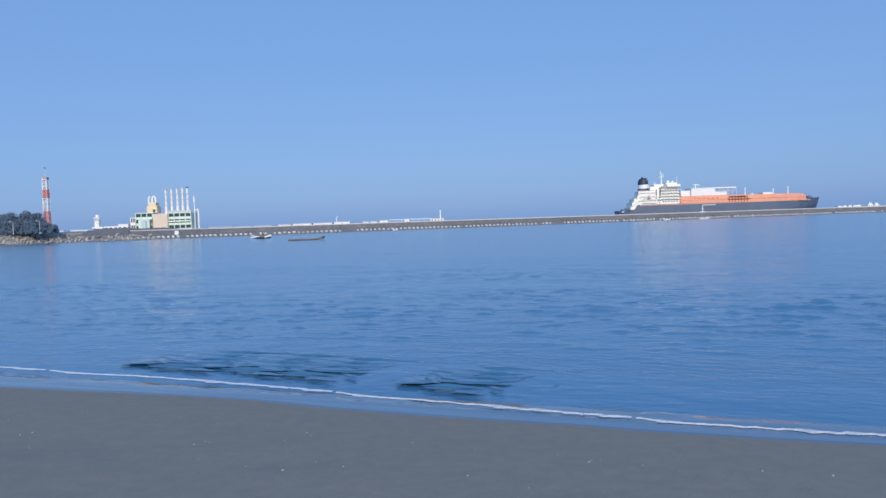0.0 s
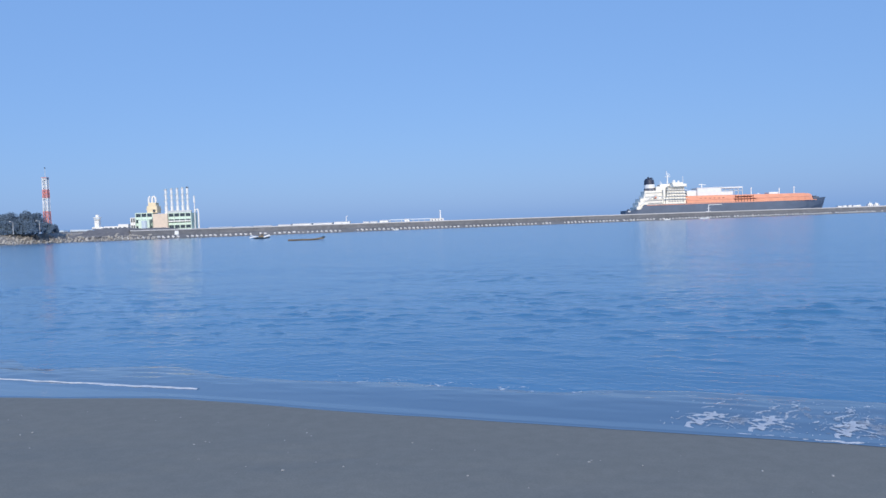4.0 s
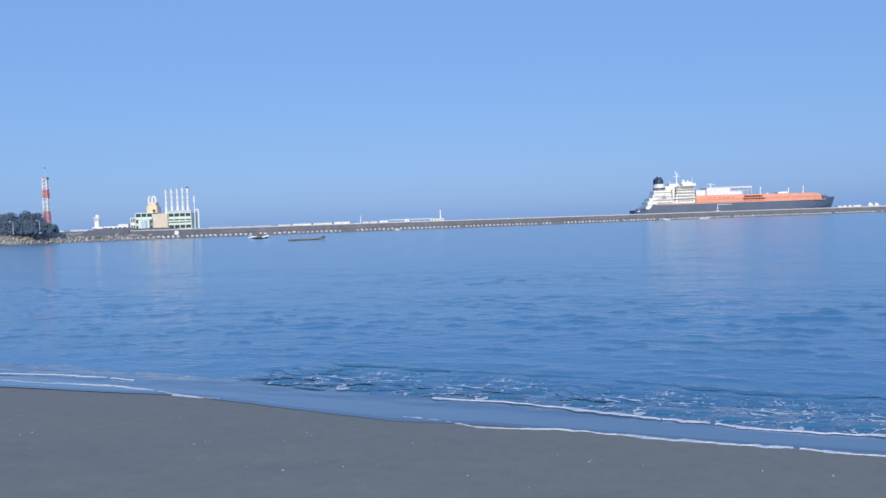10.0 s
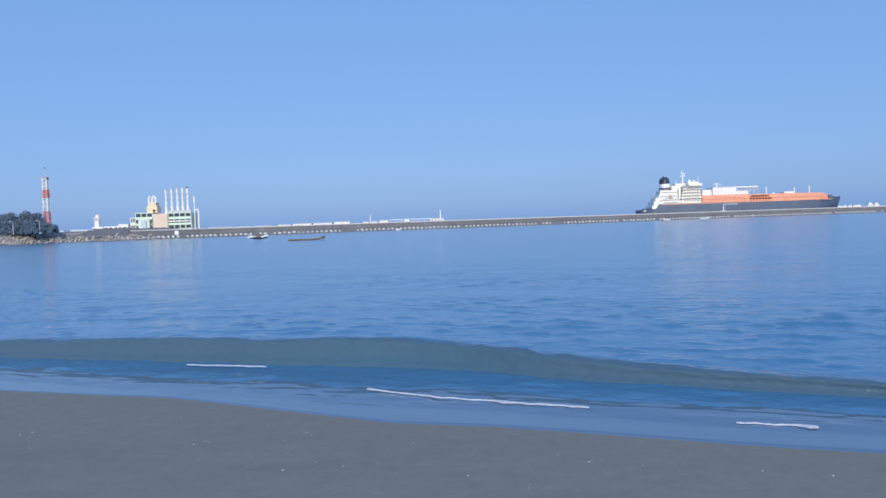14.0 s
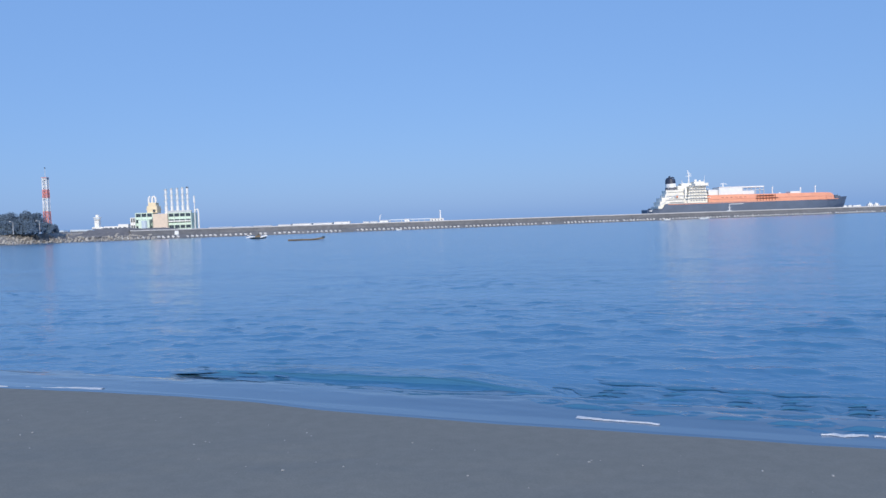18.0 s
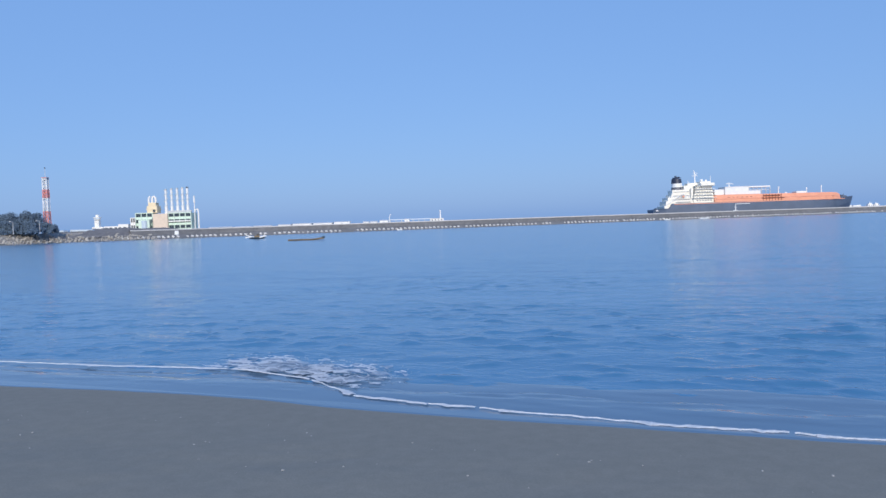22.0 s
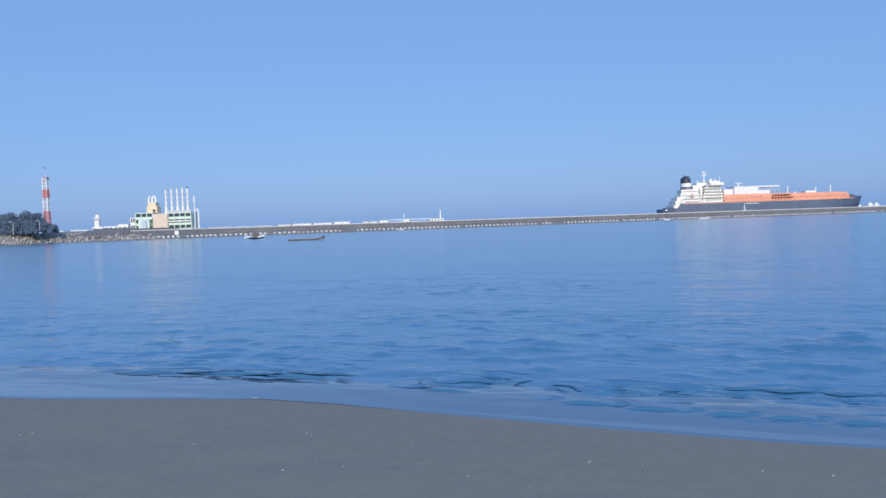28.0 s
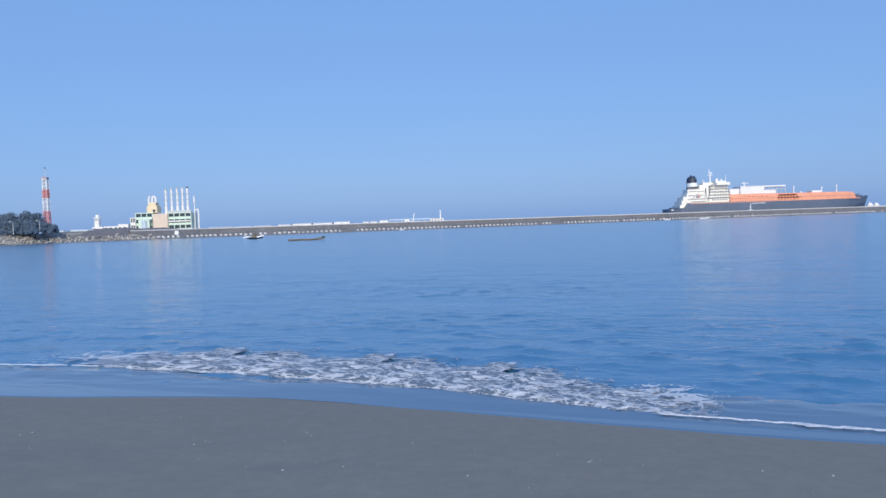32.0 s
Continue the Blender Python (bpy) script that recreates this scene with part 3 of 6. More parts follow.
    bm = bmesh.new()
    pts = [(19.8, -1, 14), (20.4, -1, 16.2), (21.6, -1, 16.8), (22.6, -1, 16), (22.8, -1, 14), (22.8, -1, 0)]
    for a, b in zip(pts, pts[1:]):
        rod(bm, a, b, 0.62, seg=9)
    part("exhaust_loop", bm, WHITE, t, "white looped exhaust pipe")
    part("duct", boxed((-3, 17, -1, 1, 13.95, 16.2), bevel=0.2), STEEL, t)
    part("low_wing", boxed((-42, -33.8, -3, 4, 0, 6.6), (-54, -42, -2, 4, 0, 5.2), bevel=0.15), WHITE, t)
    for i in range(5):
        part("window", boxed((-53 + i * 3.8, -51 + i * 3.8, -3.1 if i > 2 else -2.1, -2.9 if i > 2 else -1.9, 2.4, 4.2)), DARKGLASS, t)
    t2 = thing("control_tower", pose(-279.2, 600, 6.1), "small white control tower with a wide top storey", "control tower")
    part("base", boxed((-4, 5, -3, 3, 0, 5), bevel=0.15), WHITE, t2)
    part("shaft", boxed((-2.4, 1.2, -1.8, 1.8, 4.9, 10), bevel=0.1), WHITE, t2)
    part("cab", rods(((-0.6, 0, 10), (-0.6, 0, 11.2), 1.9, 2.9), ((-0.6, 0, 11.2), (-0.6, 0, 12.6), 2.9, 2.9), seg=8), WHITE, t2)
    part("cab_window", rods(((-0.6, 0, 11.4), (-0.6, 0, 12.3), 2.95, 2.95), seg=8), PALEBLUE, t2)
    part("roof", rods(((-0.6, 0, 12.6), (-0.6, 0, 13.0), 3.3, 3.3), ((-0.6, 0, 13), (-0.6, 0, 15), 1.5, 1.3), seg=8), WHITE, t2)
    t3 = thing("sign_board", pose(-189, 525, 2.4), "small white square board on the breakwater face", "board")
    part("board", boxed((-1.4, 1.4, -0.12, 0.12, 0.2, 2.9), bevel=0.04), WHITE, t3)
    part("post", boxed((-0.15, 0.15, 0.12, 0.4, -1.6, 2.4)), STEEL, t3)


make_plant()


# ---- the gas carrier, at sea behind the breakwater ----
def hull_mesh():
    """Hull sections from stern to bow: length, half beam at deck, half beam at water, deck height."""
    secs = [(0, 15, 9, 13.6), (6, 18, 15, 13.6), (14, 20.5, 19, 13.8), (19, 21, 20.5, 14.4), (24, 21.5, 21.3, 20.6), (60, 21.7, 21.7, 20.5), (140, 21.7, 21.7, 20.2),
            (210, 21.7, 21.7, 19.8), (238, 20, 17.5, 19.6), (252, 16.5, 11.5, 19.6), (258, 14.2, 8.6, 21.4), (265, 10, 4.6, 22.2), (270, 6, 1.8, 22.7), (274, 1.0, 0.3, 23.0)]
    bm = bmesh.new()
    rings = []
    for x, hb, hw, dz in secs:
        rake = max(0, (x - 245) / 29) * 7
        ring = []
        for side in (1, -1):
            row = [(hb, dz), ((hb * 0.75 + hw * 0.25), dz * 0.6), (hw, dz * 0.28), (hw, 0), (hw * 0.8, -5)]
            if side < 0:
                row = row[::-1]
            for w, z in row:
                ring.append(bm.verts.new((x - rake * (1 - max(z, 0) / dz), side * w, z)))
        rings.append(ring)
    for a, b in zip(rings, rings[1:]):
        for i in range(len(a)):
            j = (i + 1) % len(a)
            bm.faces.new((a[i], b[i], b[j], a[j]))
    bm.faces.new(rings[0])
    bm.faces.new(rings[-1][::-1])
    bmesh.ops.recalc_face_normals(bm, faces=bm.faces[:])
    return bm


def make_ship():
    t = thing("gas_carrier", pose(237.5, 1000, 0), "large gas carrier with dark hull and orange trunk deck", "ship")
    part("hull", hull_mesh(), HULL, t, "navy hull paled by haze painted into its colour")
    part("hull_stripe", boxed((26, 252, -21.82, -21.7, 19.2, 19.9)), ORANGE, t)
    # orange trunk deck over the tanks
    bm = bmesh.new()
    ring0 = [(-20.5, 20.0), (-20.5, 23.2), (-15.5, 30.2), (15.5, 30.2), (20.5, 23.2), (20.5, 20.0)]
    xs = [(80, 1.0, 0), (236, 1.0, 0), (246, 0.84, -0.6), (250.5, 0.72, -2.6)]
    rings = [[bm.verts.new((x, y * k, z + (d if z > 21 else 0) - (x - 80) * 0.009)) for y, z in ring0] for x, k, d in xs]
    for a, b in zip(rings, rings[1:]):
        for i in range(len(a)):
            j = (i + 1) % len(a)
            bm.faces.new((a[i], b[i], b[j], a[j]))
    bm.faces.new(rings[0])
    bm.faces.new(rings[-1][::-1])
    bmesh.ops.recalc_face_normals(bm, faces=bm.faces[:])
    trunk = part("trunk_deck", bm, ORANGE, t, "orange trunk deck")
    part("trunk_walkway", boxed((82, 246, -20.9, -20.5, 24.6, 24.9), *[(84 + i * 9, 84.3 + i * 9, -20.9, -20.6, 20.3, 24.6) for i in range(18)]), ORANGE, trunk)
    # white superstructure in storeys
    house = part("superstructure", boxed((53, 82, -17, 17, 20.4, 27), (54, 81, -16, 16, 27, 31), (55, 80, -15.5, 15.5, 31, 35), (56, 79.5, -15, 15, 35, 39),
                                         (57, 79, -14.5, 14.5, 39, 43), bevel=0.25), SHIPWHITE, t, "stepped white superstructure")
    part("bridge", boxed((62, 80, -21.5, 21.5, 43, 46.6), (64, 78, -12, 12, 46.6, 49), bevel=0.3), SHIPWHITE, house, "white navigation bridge with wings")
    part("bridge_window", boxed((79.96, 80.15, -20, 20, 44.5, 45.8)), DARKGLASS, house)
    for j in range(5):
        part("deck_edge", boxed((53 - 1.6 + j * 0.9, 83.2 - j * 0.5, -20.2 + j * .4, 20.2 - j * .4, 26.9 + j * 4 - 0.15, 27.15 + j * 4)), WHITE, house)
        # wide grey windows also draw the shadow bands under the decks
        for i in range(6):
            part("window", boxed((57.0 + i * 3.6, 59.4 + i * 3.6, -17.06 + min(j, 4) * 0.5 + (0.5 if j else 0), -16.85 + min(j, 4) * 0.5 + (0.5 if j else 0),
                                  23 + j * 4 - (0.6 if j else 0), 24.6 + j * 4 - (0.6 if j else 0))), SHIPGREY, house)
    # engine casing and aft decks
    casing = part("engine_casing", boxed((24, 54, -14, 14, 20.2, 27), (25, 54, -12, 12, 27, 33), (27, 54, -10, 10, 33, 39), (43, 58, -9, 9, 39, 44.5), (49, 62, -7, 7, 44.5, 47.5), bevel=0.25),
                  SHIPWHITE, t, "white engine casing stepping aft")
    part("aft_deck", boxed((14, 30, -17, 17, 14.3, 18), (17, 30, -15, 15, 18, 24), (20, 30, -13, 13, 24, 29), bevel=0.2), SHIPWHITE, t)
    for j, (z, x0, x1) in enumerate(((18.1, 13, 30), (24.1, 16, 30), (29.1, 19, 30), (33.1, 25, 50), (39.1, 27, 49))):
        bars = [(x0 + i * 2.0, x0 + i * 2.0 + 0.15, -15 + j, -14.85 + j, z, z + 1.3) for i in range(int((x1 - x0) / 2))]
        part("railing", boxed(*bars, (x0, x1, -15 + j, -14.85 + j, z + 1.2, z + 1.4)), WHITE, t)
    # added grey rails imitate the deck shadow lines along the casing
    for j in range(4):
        part("deck_shadow_rail", boxed((24.5 + j, 53.5, -14.3 + j * 1.2, -14.0 + j * 1.2, 23.2 + j * 4.4, 23.6 + j * 4.4)), GREYDECK, t, "grey rail drawn as a deck shadow line on the engine casing")
    for i in range(5):
        part("casing_vent", boxed((28 + i * 5, 30.4 + i * 5, -12.2, -11.95, 28.4, 31.2)), STEEL, casing)
    # flat grey strips on the casing paint the shade below its decks
    for z0, x0, y0 in ((21.4, 25, -14.08), (25.0, 26, -14.08), (30.2, 27, -12.08), (35.6, 29, -10.08)):
        part("gallery_opening", boxed((x0, 49.5, y0, y0 + 0.2, z0, z0 + 1.2)), SHIPGREY, casing, "flat grey strip painted as shade under a deck")
    part("trunk_mark", boxed(*[(98 + i * 6, 101 + i * 6, -18.3, -17.6, 25.6, 26.6) for i in range(6)]), BOOT, trunk, "row of dark worn lettering bars")
    part("stair_tower", boxed((50.5, 53.5, -15.2, -12.5, 20.4, 41), bevel=0.2), SHIPWHITE, t)
    part("gangway", rods(((16, -16.5, 18.5), (30, -16.5, 27), 0.35), ((30, -15, 27.5), (42, -15, 34), 0.35)), GREYDECK, t)
    funnel = part("funnel", rods(((36.5, 0, 38.9), (36.5, 0, 42.5), 7.4, 7.2), seg=20), NAVY, t, "dark funnel with a white band")
    part("funnel_band", rods(((36.5, 0, 42.5), (36.3, 0, 47.8), 7.2, 6.9), seg=20), WHITE, funnel, "white funnel band")
    part("funnel_top", rods(((36.3, 0, 47.8), (36, 0, 54.0), 6.9, 6.4), ((36, 0, 54), (35.5, 0, 56.6), 6.3, 4.2), seg=20), NAVY, funnel)
    for y in (-2, 2):
        part("exhaust_pipe", rods(((35, y, 56), (35, y, 58.2), 0.7, 0.7)), NAVY, funnel)
    mast = part("radar_mast", rods(((61, 0, 48), (61, 0, 60), 1.1, 0.7), ((61, 0, 60), (59.6, 0, 65.5), 0.7, 0.4), ((61, 0, 57), (64.5, 0, 61), 0.5, 0.3), ((57, 0, 57.5), (65, 0, 57.5), 0.35)), WHITE, t, "white radar mast")
    part("radar_scanner", boxed((58.6, 63.4, -0.3, 0.3, 61.2, 61.8)), WHITE, mast)
    for x, r in ((68.5, 2.1), (74.5, 1.6)):
        part("radome", ball(bmesh.new(), (x, -4, 49 + r * 0.8), r), WHITE, t, "round white radome")
    for q in (((80, -6, 46), (80, -6, 57), 0.4, 0.25), ((50, -5, 42.4), (50, -5, 52), 0.4, 0.25), ((54, 3, 42), (54, 3, 50), 0.5, 0.3)):
        part("signal_mast", rods(q), WHITE, t)
    for y in (-16.5, 16.5):
        part("lifeboat", ball(bmesh.new(), (40, y * 0.95, 29.6), 1.6, 2, 0.9), ORANGE, t, "orange lifeboat in davits")
        part("davit", rods(((38, y * 0.85, 27), (38, y, 32), 0.3), ((42, y * 0.85, 27), (42, y, 32), 0.3)), WHITE, t)
    # regasification modules over the trunk
    mod = part("module_cover", boxed((97, 129, -12, 12, 30, 40.2), (84, 97, -9, 9, 30, 37.6), bevel=0.4), GREYDECK, t, "pale grey clad process module")
    part("module_top", boxed((97, 130, -12.4, 12.4, 40.2, 40.7), (129, 158, -11, 11, 38.9, 40.6)), WHITE, mod)
    part("module_panel", boxed((129.2, 145, -11.2, -10.9, 30, 34.6), bevel=0.05), GREYDECK, mod)
    part("module_frame", boxed(*[(129.5 + i * 5.6, 130.2 + i * 5.6, -11, -10.3, 29, 39) for i in range(6)], (129, 158, -11, -10.4, 35.2, 35.9)), STEEL, mod)
    for i in range(5):
        part("cargo_pipe", rods(((150 + i * 1.2, -19, 27), (150 + i * 1.2, 19, 27), 0.5)), STEEL, t)
    part("manifold_platform", boxed((143, 172, -21.6, -15, 23.4, 24.4), (146, 168, -20.5, -14, 27.2, 27.8), *[(144 + i * 4, 144.5 + i * 4, -21.4, -20.9, 20.2, 29) for i in range(7)]), BOOT, t,
         "rusty manifold platform")
    part("deck_crane", rods(((106, -3, 40.5), (106, -3, 46), 0.9, 0.7), ((106, -3, 45.6), (112, -3, 44.4), 0.5, 0.35), ((102, -3, 44.8), (106, -3, 45.8), 0.5)), WHITE, t, "white deck crane")
    for x, h in ((174, 39.2), (212, 37), (232, 38.8)):
        part("vent_mast", rods(((x, 0, 28.5), (x, 0, h - 2.5), 0.8, 0.6), ((x, 0, h - 2.5), (x + 0.3, 0, h), 0.9, 0.7)), WHITE, t, "white vent mast")
    part("compressor_house", boxed((195, 208, -7, 7, 29, 31.8), bevel=0.5), GREYDECK, t)
    part("deck_dome", ball(bmesh.new(), (181, -6, 29.6), 1.7), WHITE, t)
    part("forecastle", boxed((254, 262, -8, 8, 20.5, 23.8), (256, 260, -4, 4, 23.8, 25), bevel=0.3), HULL, t)
    part("foremast", rods(((262, 0, 22), (262, 0, 26.5), 0.4, 0.2)), HULL, t)
    part("mooring_winch", rods(((6, -8, 14.4), (6, -2, 14.4), 1.2), ((8, 2, 14.4), (8, 8, 14.4), 1.2)), HULL, t)
    part("name_plate", boxed((2, 5.5, -18.4, -18.1, 11.4, 12.6)), WHITE, t)
    part("side_mark", boxed((108, 126, -21.9, -21.72, 17.0, 17.7)), GREYDECK, t, "worn pale lettering bar on the hull")
    return t


SHIP = make_ship()


def make_escort():
    t = thing("escort_boat", pose(320, 905, 0), "small white escort boat with a tall mast", "boat")
    bm = bmesh.new()
    prism(bm, [(-7, 0), (7, 0), (9, 3.4), (6, 3), (-7.5, 2.8)], -2.4, 2.4)
    part("hull", bm, WHITE, t)
    part("cabin", boxed((-4, 3, -1.9, 1.9, 2.8, 6.4), (-2.5, 2, -1.5, 1.5, 6.4, 8.6), bevel=0.2), WHITE, t)
    part("wheelhouse_window", boxed((-2, 1.6, -1.56, -1.48, 7.0, 8.0)), DARKGLASS, t)
    part("mast", rods(((0, 0, 8.5), (0, 0, 16.5), 0.55, 0.3), ((-1.6, 0, 12), (1.6, 0, 12), 0.2)), WHITE, t)
    return t


ESCORT = make_escort()


def make_trawler():
    t = thing("fishing_boat", pose(-114, 800, 0), "small white fishing boat with a curved mast", "boat")
    bm = bmesh.new()
    prism(bm, [(-8, 0), (7, 0), (10, 4.5), (6, 3.6), (-8.5, 3.2)], -2.4, 2.4)
    part("hull", bm, WHITE, t)
    part("wheelhouse", boxed((-5, 0, -1.8, 1.8, 3.2, 8.6), bevel=0.2), WHITE, t)
    part("wheelhouse_window", boxed((-4.4, -0.6, -1.86, -1.78, 6.4, 7.8)), DARKGLASS, t)
    part("mast", rods(((0.5, 0, 8), (0.2, 0, 12.5), 0.55, 0.5), ((0.2, 0, 12.5), (0.9, 0, 16), 0.5, 0.4), ((0.9, 0, 16), (2.0, 0, 16.6), 0.35)), WHITE, t)
    return t


TRAWLER = make_trawler()


def boat_shell(length, beam, depth, sheer_bow, sheer_stern, wall=0.06):
    """An open boat of frames along its length, with an inside."""
    bm = bmesh.new()
    k, rings = 17, []
    for i in range(k):
        f = i / (k - 1)
        x = (f - 0.5) * length
        w = beam / 2 * (1 - abs(2 * f - 1) ** 2.6) + 0.05
        up = sheer_bow * max(0, f - 0.5) ** 2 * 4 + sheer_stern * max(0, 0.5 - f) ** 2 * 4
        rise = up * 0.7
        rings.append([bm.verts.new(q) for q in ((x, -w, depth + up), (x, -w * 0.8, rise + depth * 0.3), (x, 0, rise), (x, w * 0.8, rise + depth * 0.3), (x, w, depth + up),
                                                (x, w - wall, depth + up), (x, w * 0.7 - wall * .5, rise + depth * 0.35), (x, 0, rise + wall), (x, -w * 0.7 + wall * .5, rise + depth * 0.35), (x, -w + wall, depth + up))])
    for a, b in zip(rings, rings[1:]):
        for i in range(10):
            j = (i + 1) % 10
            bm.faces.new((a[i], b[i], b[j], a[j]))
    bm.faces.new(rings[0])
    bm.faces.new(rings[-1][::-1])
    bmesh.ops.recalc_face_normals(bm, faces=bm.faces[:])
    return bm


def make_boats():
    # long narrow raft-like boat at anchor
    t = thing("long_boat", pose(-29.6, 160, -0.12, 0, 0, 0), "long narrow wooden boat with a raised dark bow, at anchor", "boat")
    part("hull", boat_shell(7.9, 1.0, 0.32, 0.42, 0.1), WOOD, t)
    part("gunwale", boxed((-2.6, 2.0, -0.56, -0.48, 0.30, 0.38), (-2.6, 2.0, 0.48, 0.56, 0.30, 0.38)), WOOD, t)
    part("bow_cap", boxed((3.4, 4.1, -0.22, 0.22, 0.45, 0.84), bevel=0.08), DARKBOAT, t, "dark painted bow")
    for i in range(5):
        part("thwart", boxed((-2.6 + i * 1.2, -2.4 + i * 1.2, -0.42, 0.42, 0.26, 0.31)), WOOD, t)
    # outrigger boat under way
    b = thing("outrigger_boat", pose(-57.5, 236, -0.1, 0, 0, 0), "small dark outrigger fishing boat with white spars", "boat")
    part("hull", boat_shell(5.2, 1.2, 0.6, 0.45, 0.35), DARKBOAT, b, "dark blue hull")
    part("cargo", boxed((-0.9, 1.0, -0.4, 0.4, 0.4, 1.15), bevel=0.12), WOOD, b, "heap of brown netting")
    part("cargo", boxed((-0.2, 0.5, -0.3, 0.3, 1.1, 1.7), bevel=0.15), BARK, b)
    for sx in (-1, 1):
        part("spar", rods(((sx * 0.6, 0, 0.7), (sx * 2.0, -1.2, 0.95), 0.13), ((sx * 2.0, -1.2, 0.95), (sx * 3.0, -1.9, 1.3), 0.13)), WHITE, b, "white outrigger spar")
        part("float", rods(((sx * 2.2 - 1.1, -1.8, 0.55), (sx * 2.2 + 1.1, -1.8, 1.0 if sx > 0 else 0.8), 0.2)), WHITE, b)
    part("mast", rods(((0.2, 0, 0.8), (0.9, 0, 2.2), 0.05), ((-0.6, 0, 0.8), (-0.9, 0, 1.9), 0.05)), BARK, b)
    # white skiffs by the breakwater
    c = thing("skiff", pose(227.7, 640, -0.1), "white motor skiff moored by the breakwater", "boat", "white skiffs")
    part("hull", boat_shell(8.5, 2.2, 1.1, 0.6, 0.2), WHITE, c)
    part("canopy", boxed((-2.2, 1.2, -0.9, 0.9, 1.7, 1.85), *[(x, x + .1, y, y + .1, 0.9, 1.7) for x in (-2.1, 1.0) for y in (-.85, .75)]), WHITE, c)
    d = copy_thing(c, pose(-33, 540, -0.1, 0, 0, 8))
    d.scale = (0.45, 0.6, 0.7)
    e = copy_thing(c, pose(197, 645, -0.1, 0, 0, -6))
    e.scale = (0.55, 0.7, 0.8)
    tagged(d, "small white skiff creeping along the breakwater", "boat", "white skiffs")
    return b, d


OUTRIGGER, SKIFF = make_boats()


def make_far_jetty():
    bm = boxed((690, 1150, 1290, 1312, -3, 10.2), bevel=0.5)
    me = bpy.data.meshes.new("far_jetty")
    bm.to_mesh(me)
    bm.free()
    me.materials.append(CAP)
    tagged(new("far_jetty", me), "low far concrete jetty at the harbour mouth", "jetty", kind="structure")
    for x, w, h in ((700, 3.5, 1.8), (709, 3.5, 2.2), (718, 3, 2.5), (726, 3, 2.0), (733, 4, 2.4)):
        t = thing("storage_block", pose(x, 1300, 10.2), "small white storage block on the far jetty", "building", "far jetty blocks")
        part("wall", boxed((-w, w, -3, 3, 0, h), bevel=0.2), WHITE, t)
        part("roof", boxed((-w - .4, w + .4, -3.4, 3.4, h + .02, h + .4)), PALEBLUE, t)
    for x, h in ((754, 5.5), (765, 4.8)):
        t = thing("jetty_house", pose(x, 1300, 10.2), "white two-storey house on the far jetty", "building", "far jetty houses")
        part("wall", boxed((-4.4, 4.4, -3, 3, 0, h - 2.2), (-2.6, 2.6, -2.4, 2.4, h - 2.2, h), bevel=0.2), WHITE, t)
        part("window", boxed((-3, -1.4, -3.08, -2.95, 0.9, 2.0), (1.4, 3, -3.08, -2.95, 0.9, 2.0)), DARKGLASS, t)
        part("mast", rods(((0, 0, h), (0, 0, h + 2.4), 0.3)), WHITE, t)


make_far_jetty()


# ---- surf: rigid pieces of water and foam that ride in on the beach ----
# stations along the waterline between which the pieces lie
STATION = [-12.4, -10.2, -8.13, -6.51, -5.05, -3.73, -2.54, -1.45, -0.45, 0.47, 1.32, 2.1, 2.83, 3.5, 4.13, 4.75]
